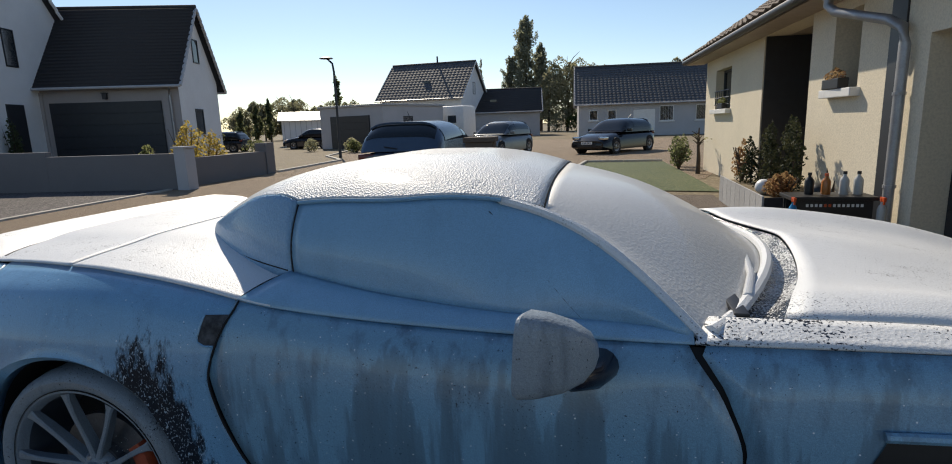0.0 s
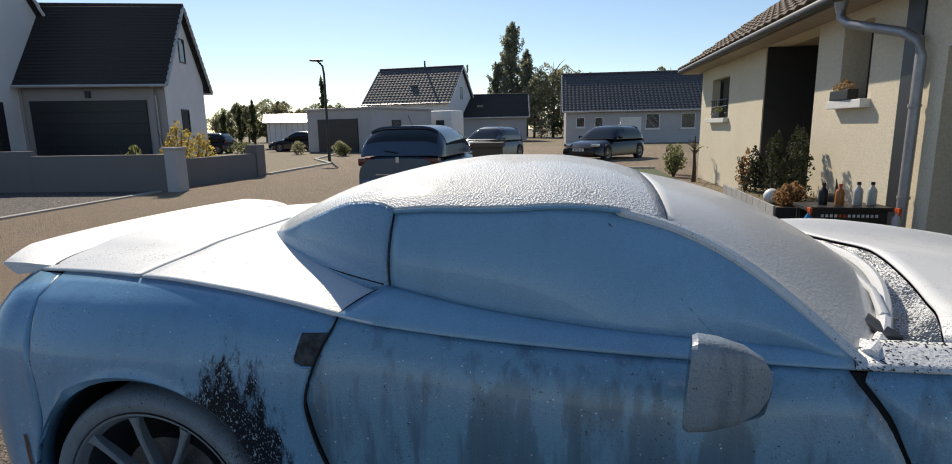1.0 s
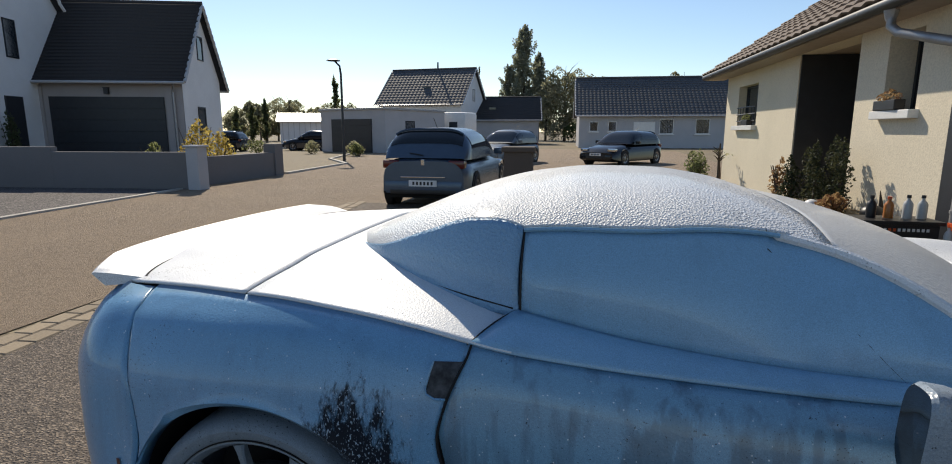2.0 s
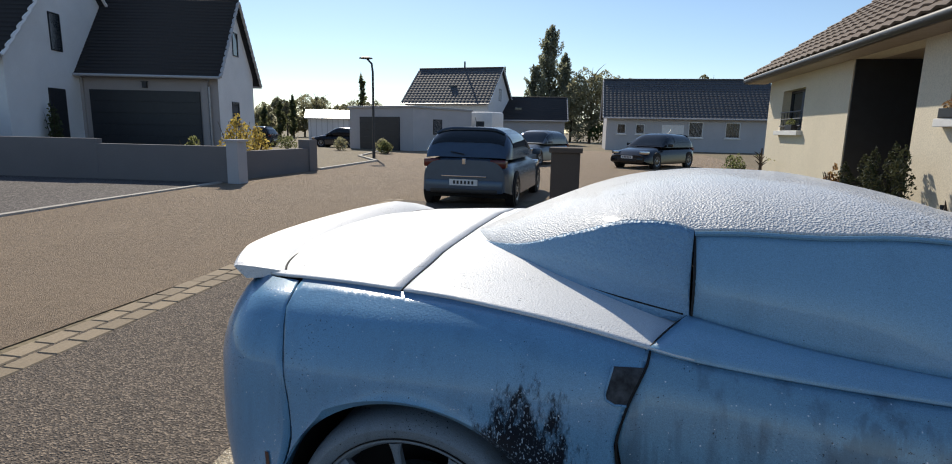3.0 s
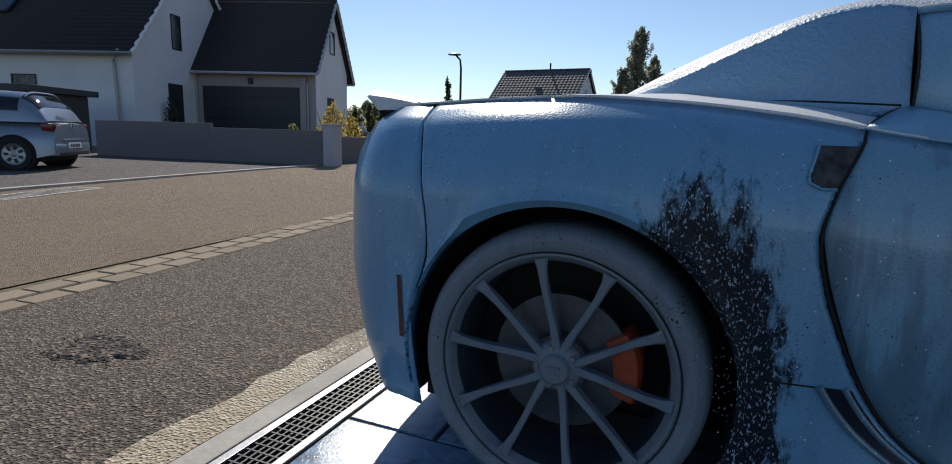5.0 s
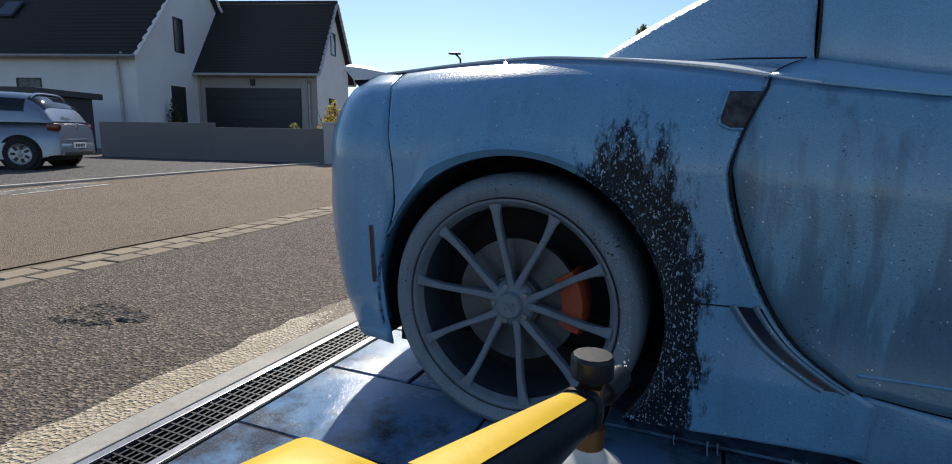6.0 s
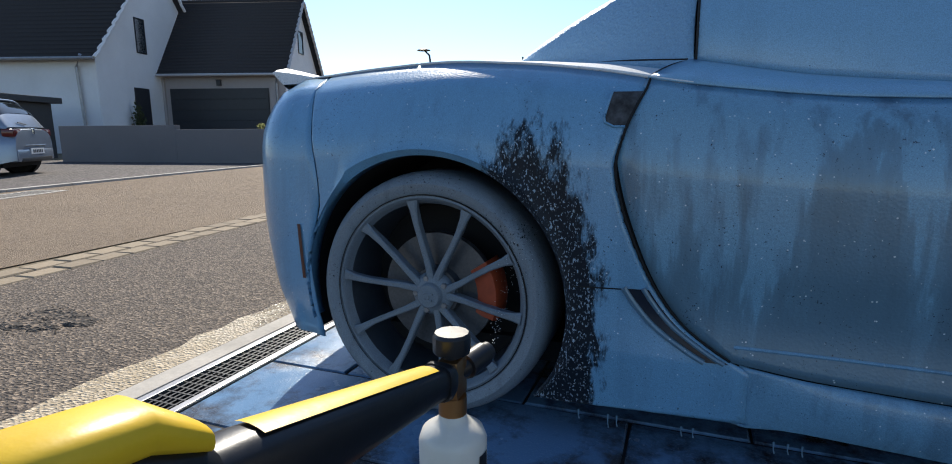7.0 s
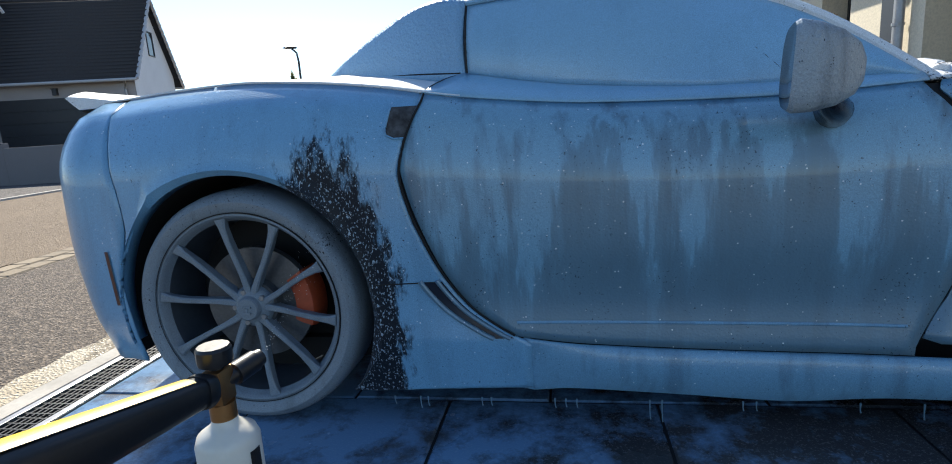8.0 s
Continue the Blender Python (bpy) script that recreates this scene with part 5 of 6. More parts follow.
for k in range(5):
    part("panel", boxes((0.28, -4.55, 0.02 + 0.4 * k, 0.305, -0.77, 0.40 + 0.4 * k), bev=0.006), M_ANTHRA, house)
part("corner_panel", boxes((-0.02, -0.32, 0, 0.0, -0.04, HH)), M_ANTHRA, house, "dark vertical cladding strip")
part("downpipe", tube([(-0.42, 0.50, 2.72), (-0.42, 0.48, 2.50), (-0.38, 0.40, 2.42), (-0.14, -0.24, 2.22), (-0.09, -0.42, 2.12), (-0.08, -0.46, 1.96), (-0.08, -0.45, 0.05)], 0.05, 10), M_ZINC, house, "grey downpipe with a swan neck", 50)
part("rain_head", lathe(((0.0005, -0.1), (0.05, -0.1), (0.09, 0.08), (0.0005, 0.08)), 12, at=(-0.42, 0.50, 2.66)), M_ZINC, house, "gutter outlet")
for z in (0.6, 1.5):
    part("pipe_clip", lathe(((0.048, -0.015), (0.058, -0.015), (0.058, 0.015), (0.048, 0.015)), 12, at=(-0.08, -0.455, z)), M_ZINC, house)
part("soffit", boxes((-0.42, -7.3, 2.665, 0.0, 9.25, 2.69)), M_SOFFIT, house, "painted soffit")
part("gutter", tube([(-0.47, -7.3, 2.73), (-0.47, 9.25, 2.73)], 0.065, 10), M_ANTHRA, house, "dark gutter", 60)
part("fascia", boxes((-0.42, -7.3, 2.69, -0.40, 9.25, 2.81)), M_ANTHRA, house)
bm = roof_slope(bmesh.new(), (-0.50, 9.3, 2.78), (-0.50, -7.3, 2.78), (4.3, -7.3, 5.96), (4.3, 9.3, 5.96), 16, 55, 0.03, 0.035)
thick(part("roof", bm, M_TILE, house, "brown pantile roof", 40), 0.05)
bm = roof_slope(bmesh.new(), (9.2, -7.3, 2.78), (9.2, 9.3, 2.78), (4.3, 9.3, 5.96), (4.3, -7.3, 5.96), 10)
thick(part("roof", bm, M_TILE, house, "brown pantile roof", 40), 0.05)
bm = bmesh.new()
for y in (8.74, -6.99):
    bm.faces.new([bm.verts.new(p) for p in ((0, y, HH), (8.8, y, HH), (4.3, y, 5.7))])
part("gable", bm, M_CREAM, house)
part("verge", tube([(-0.5, 9.3, 2.76), (4.3, 9.3, 5.94)], 0.06, 6), M_WHITEPLASTIC, house, "pale verge board")


# ---- parked cars ----
def hatchback(name, label, at, turn, L, W, H, mat, hood=0.30, tail_soft=0.06, bars=True):
    """A small hatchback; local x from the tail (0) to the nose (L), y across."""
    c = thing(name, label, "car", at, turn)
    belt = 0.62 * H
    def hw(x):
        e = min(x, L - x)
        return W / 2 * (1 - 0.13 * max(0.0, 1 - e / 0.5) ** 2.4)
    def ztop(x):
        return curve(x, (0, 0.08 * L, 0.55 * L, 0.72 * L, 0.93 * L, L), (belt * 0.95, belt * 1.02, belt, belt * 0.97, belt * 0.80, belt * 0.62))
    def low(x, k):
        a = k / 14 * math.pi
        w, zt = hw(x), ztop(x)
        ca, sa = math.cos(a), math.sin(a)
        y = -w * math.copysign(abs(ca) ** 0.42, ca)
        zb = 0.20 + 0.10 * max(0, 1 - min(x, L - x) / 0.4)
        z = zb + (zt - zb) * abs(sa) ** 0.5
        return (x, y, z)
    xs = [0.0, 0.015, 0.05, 0.12] + span(0.25, L - 0.3, 16) + [L - 0.15, L - 0.05, L]
    bm = surf(low, xs, range(15))
    for x in (0.0, L):
        bm.faces.new([bm.verts.new(low(x, k)) for k in range(15)])
    bmesh.ops.remove_doubles(bm, verts=bm.verts, dist=0.001)
    bmesh.ops.recalc_face_normals(bm, faces=bm.faces)
    part("body", bm, mat, c, "", 50)
    part("underside", boxes((0.25, -W / 2 + 0.12, 0.16, L - 0.25, W / 2 - 0.12, 0.3)), M_SEAM, c)
    x_r, x_w = 0.10, L * (1 - hood)
    def roof_z(x):
        return curve(x, (x_r, x_r + 0.18, x_r + 0.48, 0.42 * L, x_w - 0.75, x_w), (belt, belt + 0.62 * (H - belt), H * 0.98, H, H * 0.955, belt))
    def cabin(x, k, lift=0.0):
        zr = roof_z(x) + lift
        a = k / 16 * math.pi
        ca, sa = math.cos(a), math.sin(a)
        w = hw(x) * 0.93
        t = max(0.0, min(1.0, (zr - belt) / (H - belt)))
        y = -w * math.copysign(abs(ca) ** 0.40, ca) * (1 - 0.20 * t * abs(sa) ** 1.2)
        z = belt - 0.03 + (zr - belt + 0.03) * abs(sa) ** 0.46
        return (x, y * (1 + lift * 0.8), z)
    xs2 = span(x_r, x_w, 26)
    part("cabin", surf(cabin, xs2, range(17)), mat, c, "painted cabin and roof", 45)
    mid = 0.46 * L
    part("rear_window", surf(lambda x, k: cabin(x, k, 0.008), span(x_r + 0.12, x_r + 0.40, 8), span(3.3, 12.7, 13)), M_DARKGLASS, c, "dark rear window", 45)
    part("windscreen", surf(lambda x, k: cabin(x, k, 0.008), span(x_w - 0.70, x_w - 0.06, 10), span(3.5, 12.5, 13)), M_DARKGLASS, c, "dark windscreen", 45)
    for k0, k1 in ((0.55, 3.1), (12.9, 15.45)):
        for xa, xb in ((x_r + 0.42, mid - 0.03), (mid + 0.03, x_w - 0.42)):
            part("side_window", surf(lambda x, k: cabin(x, k, 0.008), span(xa, xb, 8), span(k0, k1, 7)), M_DARKGLASS, c, "dark side window", 45)
    part("roof_lip", tube([Vector(cabin(x_r + 0.40, k, 0.012)) + Vector((-0.05, 0, 0)) for k in span(3.6, 12.4, 12)], 0.022, 6), mat, c, "tailgate spoiler lip")
    for s in (-1, 1):
        part("tail_lamp", boxes((0.004, s * W * 0.27, belt * 0.80, 0.20, s * W * 0.44, belt * 0.96), bev=0.025), M_REDLENS, c, "red tail lamp", 50)
        part("head_lamp", boxes((L - 0.34, s * W * 0.26, belt * 0.66, L - 0.10, s * W * 0.45, belt * 0.80), bev=0.03), M_CHROME, c, "clear head lamp", 50)
        part("door_mirror", boxes((x_w - 0.48, s * (W / 2 - 0.02), belt, x_w - 0.36, s * (W / 2 + 0.17), belt + 0.13), bev=0.03), mat, c, "door mirror", 50)
        for x in (0.62, L - 0.80):
            wr = new("wheel")
            wr.parent = c
            wr.location = (x, s * (W / 2 - 0.10), 0.30)
            part("arch", lathe(((0.0005, s * 0.092), (0.352, s * 0.092), (0.352, -s * 0.05)), 32, axis='y'), M_SEAM, wr)
            part("tyre", lathe(((0.19, s * 0.10), (0.22, s * 0.115), (0.285, s * 0.11), (0.30, s * 0.08), (0.30, -s * 0.08), (0.0005, -s * 0.08)), 32, axis='y'), M_RUBBER, wr, "", 50)
            part("rim", lathe(((0.0005, s * 0.098), (0.05, s * 0.102), (0.06, s * 0.096), (0.175, s * 0.094), (0.195, s * 0.108), (0.20, s * 0.10)), 32, axis='y'), M_STEEL, wr, "silver wheel trim", 50)
            for k in range(7):
                a = 2 * math.pi * k / 7
                m = bmesh.new()
                bmesh.ops.create_cube(m, size=1.0, matrix=Matrix.Rotation(a, 4, 'Y') @ Matrix.LocRotScale((0.12, s * 0.100, 0), None, (0.075, 0.012, 0.05)))
                part("opening", m, M_BLACK, wr)
    part("rear_bumper", boxes((-0.02, -W * 0.42, 0.26, 0.22, W * 0.42, 0.50), bev=0.05), mat, c, "", 50)
    part("bumper_insert", boxes((-0.026, -W * 0.36, 0.26, 0.1, W * 0.36, 0.34), bev=0.015), M_BLACK, c, "black bumper insert", 50)
    part("front_bumper", boxes((L - 0.2, -W * 0.40, 0.22, L + 0.02, W * 0.40, 0.46), bev=0.06), mat, c, "", 50)
    part("grille", boxes((L - 0.05, -W * 0.25, 0.30, L + 0.028, W * 0.25, 0.44), bev=0.01), M_BLACK, c, "black grille")
    for x0, x1 in ((-0.034, -0.02), (L + 0.028, L + 0.036)):
        pl = part("number_plate", boxes((x0, -0.26, 0.40, x1, 0.26, 0.51)), M_WHITEPLASTIC, c, "white number plate with plain bars")
        xa, xb = (x0 - 0.004, x0) if x0 < 0 else (x1, x1 + 0.004)
        for y in span(-0.17, 0.17, 6):
            part("bar", boxes((xa, y - 0.018, 0.425, xb, y + 0.018, 0.485)), M_BLACK, pl)
    part("badge", boxes((-0.012, -0.035, belt * 0.86, 0.03, 0.035, belt * 0.98), bev=0.01), M_CHROME, c, "plain chrome badge")
    part("rear_wiper", tube([(x_r - 0.0, 0.02, belt + 0.05), (x_r + 0.02, 0.28, belt + 0.09)], 0.010, 6), M_BLACK, c)
    part("boot_strip", boxes((-0.022, -W * 0.24, 0.555, 0.06, W * 0.24, 0.575), bev=0.004), M_CHROME, c, "chrome boot strip")
    part("aerial", tube([(0.95, 0, H - 0.01), (0.72, 0, H + 0.17)], 0.006, 5), M_BLACK, c)
    return c


M_CAR_BLUE = plain("blue_grey_metallic_paint", (0.07, 0.105, 0.155), 0.25, 0.3, var=0.05, bumpy=0)
M_CAR_SILVERBLUE = plain("pale_blue_metallic_paint", (0.26, 0.30, 0.36), 0.25, 0.45, var=0.05, bumpy=0)
M_CAR_GREY = plain("grey_metallic_paint", (0.15, 0.16, 0.17), 0.25, 0.45, var=0.05, bumpy=0)
M_CAR_BLACK = plain("black_car_paint", (0.012, 0.012, 0.014), 0.12, var=0.05, bumpy=0)
hatchback("blue_hatchback", "dark blue-grey hatchback parked with its tail to the drive", (-2.25, 8.45, 0), 90, 4.06, 1.73, 1.45, M_CAR_BLUE)
hatchback("silver_hatchback", "pale silver-blue hatchback parked on the gravel", (-11.4, 6.05, 0), 216, 4.0, 1.71, 1.47, M_CAR_SILVERBLUE)
hatchback("grey_hatchback", "grey hatchback parked facing the drive", (-2.6, 25.2, 0), -108, 4.0, 1.68, 1.44, M_CAR_GREY)
hatchback("black_hatchback", "glossy black hatchback parked across the street", (2.85, 25.4, 0), 238, 4.1, 1.75, 1.40, M_CAR_BLACK)
hatchback("dark_car", "small dark car beside the white shed", (-17.9, 36.6, 0), 192, 3.6, 1.60, 1.42, M_CAR_BLACK)
hatchback("far_dark_car", "dark car at the end of the garden", (-23.0, 33.5, 0), 190, 3.9, 1.7, 1.4, M_CAR_BLACK)


# ---- plants ----
rng = random.Random(7)


def leaf_cloud(bm, centre, radii, n, size, flat=0.0, shape=1.0):
    for _ in range(n):
        while True:
            p = Vector((rng.uniform(-1, 1), rng.uniform(-1, 1), rng.uniform(-1, 1)))
            if 0.15 < p.length < 1:
                break
        p = p.normalized() * p.length ** 0.5
        taper = 1.0 - 0.75 * max(0, p.z) ** shape
        c = Vector(centre) + Vector((p.x * radii[0] * taper, p.y * radii[1] * taper, p.z * radii[2]))
        a = Vector((rng.gauss(0, 1), rng.gauss(0, 1), rng.gauss(0, 1) + flat)).normalized()
        b = a.orthogonal().normalized()
        b = Matrix.Rotation(rng.uniform(0, 6.28), 3, a) @ b
        d = a.cross(b)
        s = size * rng.uniform(0.6, 1.4)
        bm.faces.new([bm.verts.new(c + v) for v in (b * s, d * s * 0.55, -b * s, -d * s * 0.55)])
    return bm


def tree(name, label, at, h, r, mat, clumps=9, leaves_n=160, size=0.25, bare=0.25, column=False):
    t = thing(name, label, "tree", at)
    tr = tube([(0, 0, -0.1), (0.05 * r, 0, h * 0.3), (-0.04 * r, 0.03 * r, h * 0.65), (0, 0, h * 0.95)], [h * 0.018 + 0.04, h * 0.014 + 0.03, h * 0.008 + 0.02, 0.015], 7)
    for k in range(10):
        z = h * rng.uniform(bare, 0.85)
        a = rng.uniform(0, 6.28)
        q = r * (0.35 if column else 0.8) * rng.uniform(0.6, 1.0)
        tube([(0, 0, z), (0.5 * q * math.cos(a), 0.5 * q * math.sin(a), z + q * 0.5), (q * math.cos(a), q * math.sin(a), z + q * (1.4 if column else 0.8))], [h * 0.006 + 0.01, h * 0.004 + 0.008, 0.006], 5, tr)
    part("trunk", tr, M_BARK, t, "", 60)
    bm = bmesh.new()
    for k in range(clumps):
        if column:
            for _ in range(5):
                f, a = (k + rng.random()) / clumps, rng.uniform(0, 6.28)
                z = h * (bare + (0.90 - bare) * f)
                rr = 0.95 * r * (0.75 + 0.6 * f) * (1 - f) ** 0.6 * rng.uniform(0.35, 1.15)
                up = h * rng.uniform(0.10, 0.17) * (1 - 0.35 * f)
                for _ in range(leaves_n // 5):
                    w = rng.random()
                    leaf_cloud(bm, (rr * w ** 0.7 * math.cos(a), rr * w ** 0.7 * math.sin(a), z + up * w), (0.2 * r * (1.2 - w), 0.2 * r * (1.2 - w), 0.025 * h), 1, size)
        else:
            a, q = rng.uniform(0, 6.28), r * rng.uniform(0.1, 0.72)
            z = h * rng.uniform(bare + 0.12, 0.86)
            s = r * rng.uniform(0.35, 0.6)
            leaf_cloud(bm, (q * math.cos(a), q * math.sin(a), z), (s, s, s * 0.8), leaves_n, size)
    part("crown", bm, mat, t)
    return t


tree("poplar", "tall dark columnar poplar behind the houses", (-10.9, 86.6, 0), 17.3, 4.3, M_POPLAR, 26, 480, 0.17, 0.12, True)
tree("poplar", "shorter columnar poplar beside the tall one", (-8.8, 88.0, 0), 13.4, 2.8, M_POPLAR, 18, 380, 0.17, 0.12, True)
tree("poplar", "shorter columnar poplar beside the tall one", (-13.1, 87.0, 0), 11.6, 3.3, M_POPLAR, 18, 360, 0.17, 0.12, True)
tree("poplar", "thin half-bare columnar poplar", (-18.2, 88.0, 0), 11.5, 0.7, M_POPLAR, 8, 40, 0.24, 0.2, True)
tree("poplar", "small dark poplar behind the lamp", (-29.5, 60.5, 0), 7.6, 0.9, M_CONIFER, 9, 80, 0.22, 0.1, True)
for x, y, h, r in ((-4.0, 78, 10.6, 3.2), (-6.8, 80, 8.6, 2.6), (0.8, 80, 9.0, 2.6), (4.0, 79, 8.8, 2.5), (-1.4, 82, 9.5, 3.0), (10.2, 70, 8.6, 2.2), (-19.5, 84, 8.0, 2.4)):
    tree("tree", "light spring tree with thin young leaves", (x, y, 0), h, r, M_SPRING, 20, 330, 0.15, 0.10)
for k in range(11):
    x = -50.5 + 1.55 * k
    tree("tree", "distant garden tree in early leaf", (x, 69 + 0.55 * k + rng.uniform(-2, 2), 0), rng.uniform(4.6, 6.4), rng.uniform(1.5, 2.2), M_SPRING, 15, 240, 0.13, 0.08)
for x, y, h in ((-41.5, 62.0, 4.6), (-40.0, 62.6, 5.3), (-43.0, 61.0, 4.0)):
    tree("spruce", "dark pointed garden spruce", (x, y, 0), h, 1.0, M_CONIFER, 9, 90, 0.2, 0.05, True)


def shrub(name, label, at, r, h, mat, n=500, size=0.05, stems=7):
    s = thing(name, label, "shrub", at)
    st = bmesh.new()
    for k in range(stems):
        a = rng.uniform(0, 6.28)
        tube([(0, 0, -0.03), (r * 0.4 * math.cos(a), r * 0.4 * math.sin(a), h * 0.5), (r * 0.7 * math.cos(a), r * 0.7 * math.sin(a), h * 0.85)], [0.02, 0.012, 0.005], 5, st)
    part("stems", st, M_BARK, s)
    bm = bmesh.new()
    for k in range(6):
        a, q = rng.uniform(0, 6.28), r * rng.uniform(0, 0.55)
        leaf_cloud(bm, (q * math.cos(a), q * math.sin(a), h * rng.uniform(0.35, 0.7)), (r * 0.55, r * 0.55, h * 0.38), n // 6, size)
    part("foliage", bm, mat, s)
    return s


for k in range(9):
    shrub("garden_bush", "dull green bush before the far trees", (-21 + 3.1 * k, 73 + (k * 7 % 4), 0), 1.9, rng.uniform(2.2, 3.2), M_SPRING if k % 3 else M_HEDGE, 700, 0.14)
shrub("flowering_shrub", "yellow flowering shrub behind the gate pier", (-9.75, 12.1, 0), 0.62, 1.75, M_YELLOW, 900, 0.05)
shrub("flowering_shrub", "yellow flowering shrub behind the side wall", (-10.3, 13.6, 0), 0.6, 1.5, M_YELLOW, 800, 0.05)
shrub("grass_tuft", "tuft of tall pale grass behind the wall", (-11.6, 12.6, 0), 0.5, 1.1, M_GRASS, 500, 0.06)
for x, y, r, h in ((-13.0, 29.0, 0.7, 0.8), (-12.2, 28.0, 0.6, 0.7), (-19.5, 29.5, 1.0, 1.0), (-24.5, 31.5, 1.6, 1.9), (-27.5, 34, 1.6, 1.8), (-16.5, 30.5, 0.7, 0.8)):
    shrub("garden_shrub", "low garden shrub on bare soil", (x, y, 0), r, h, M_HEDGE if r != 0.7 else M_SPRING, 420, 0.07)
for k, (x, y) in enumerate(((3.35, 14.6), (3.4, 15.5))):
    shrub("hedge_shrub", "leafy shrub against the far end of the cream house", (x, y, 0), 0.36, 0.75 + 0.15 * (k % 2), M_HEDGE, 500, 0.04)
tree("sapling", "small bare pollarded sapling against the wall", (3.62, 13.2, 0), 1.15, 0.25, M_SPRING, 2, 8, 0.03, 0.5)

shrub("topiary", "dark clipped shrub beside the white house's door", (-21.6, 16.5, 0), 0.42, 2.1, M_CONIFER, 700, 0.06)
gully = thing("road_gully", "slotted pale concrete gully in the street", "gully", (-7.25, 2.45, 0), 17, kind="structure")
part("frame", boxes((-0.24, 0, -0.03, 0.24, 1.55, 0.002)), M_KERB, gully)
for k in range(14):
    part("slot", boxes((-0.18, 0.06 + 0.105 * k, 0.0, 0.18, 0.10 + 0.105 * k, 0.005)), M_SEAM, gully)

# planter and plants by the porch
planter = thing("planter", "raised planter clad in weathered grey boards", "planter", (3.30, 5.92, 0), 0)
for k in range(9):
    y = 0.145 + 0.29 * k
    part("board", boxes((-0.02, y - 0.14, 0.0, 0.005, y + 0.14, 0.40), bev=0.004), M_WOODGREY, planter)
part("side_panel", boxes((0.006, -0.02, 0.0, 0.95, 0.012, 0.385), bev=0.004), M_ANTHRA, planter, "dark end panel")
part("box", boxes((0.006, 0.013, 0.0, 0.95, 2.6, 0.30)), M_ANTHRA, planter)
part("soil", boxes((0.03, 0.03, 0.30, 0.94, 2.58, 0.335)), M_EARTH, planter, "dark soil")
for x, y, h in ((3.72, 7.35, 1.15), (3.9, 7.0, 1.2), (3.8, 7.75, 1.05), (4.0, 7.45, 1.25), (3.6, 7.9, 0.9)):
    s = thing("yew_column", "dark upright yew in the planter", "shrub", (x, y, 0.33))
    st = tube([(0, 0, -0.03), (0, 0, 0.4)], 0.015, 5)
    part("stem", st, M_BARK, s)
    bm = bmesh.new()
    for k in range(7):
        leaf_cloud(bm, (rng.gauss(0, 0.04), rng.gauss(0, 0.04), 0.08 + (h - 0.35) * k / 7), (0.17 * (1 - 0.09 * k), 0.17 * (1 - 0.09 * k), 0.16), 130, 0.022)
    part("foliage", bm, M_YEW, s)
shrub("brown_shrub", "thin reddish-brown shrub at the planter's end", (3.55, 8.25, 0.33), 0.22, 0.62, M_HEATHER, 300, 0.03)
shrub("dry_heather", "round rust-brown dry heather in the planter", (3.62, 6.35, 0.32), 0.26, 0.30, M_HEATHER, 1500, 0.02)
ball = lathe([(0.10 * math.sin(a) + 0.0003, -0.10 * math.cos(a)) for a in span(0, math.pi, 14)], 24, at=(3.46, 6.62, 0.432))
tagged(put("garden_ball", ball, M_WHITEPLASTIC, None, "", 60), "white ball ornament lying in the planter", "ornament")
ball = lathe([(0.13 * math.sin(a) + 0.0003, -0.10 * math.cos(a)) for a in span(0, math.pi, 14)], 20, at=(3.95, 6.15, 0.432))
tagged(put("dark_pot", ball, M_BLACK, None, "", 60), "round black pot in the planter", "pot")
dw = thing("driftwood", "upright pointed piece of dark driftwood in the planter", "ornament", (4.08, 6.25, 0.33))
part("spike", tube([(0, 0, 0), (0.0, 0.02, 0.2), (-0.02, 0.03, 0.36)], [0.035, 0.025, 0.003], 7), M_BARK, dw)
part("spike", tube([(0.03, -0.05, 0), (0.04, -0.06, 0.22)], [0.03, 0.004], 7), M_BARK, dw)
for x, y, z, n in ((4.18, 6.65, 1.62, 90), (3.95, 12.4, 1.50, 120)):
    box_t = thing("flower_box", "small dark window box with pale flowers on the sill", "flower box", (x, y, z + 0.003))
    part("trough", boxes((-0.05, -0.26, 0, 0.07, 0.26, 0.12), bev=0.01), M_BLACK, box_t)
    part("flowers", leaf_cloud(bmesh.new(), (0.01, 0, 0.17), (0.09, 0.26, 0.08), n * 2, 0.02), M_HEATHER if n < 100 else M_HEDGE, box_t)

# black cart with bottles
cart = thing("detailing_cart", "black folding cart with a lettered front panel", "cart", (3.75, 5.12, 0), 0)
part("panel", boxes((-0.36, 0.0, 0.10, 0.36, 0.03, 0.46), bev=0.006), M_BLACK, cart, "black front panel")
part("tray", boxes((-0.40, -0.02, 0.46, 0.40, 0.40, 0.50), bev=0.008), M_BLACK, cart, "black tray top")
part("back", boxes((-0.36, 0.36, 0.10, 0.36, 0.38, 0.46)), M_BLACK, cart)
for x in (-0.33, 0.33):
    for y in (0.05, 0.34):
        part("leg", boxes((x - 0.015, y - 0.015, 0.0, x + 0.015, y + 0.015, 0.46)), M_BLACK, cart)
for k, x in enumerate(span(-0.24, 0.26, 13)):
    part("mark", boxes((x - 0.012, -0.004, 0.395, x + 0.012, 0.0, 0.425)), M_ORANGE if 4 <= k <= 5 else M_WHITEPLASTIC, cart)


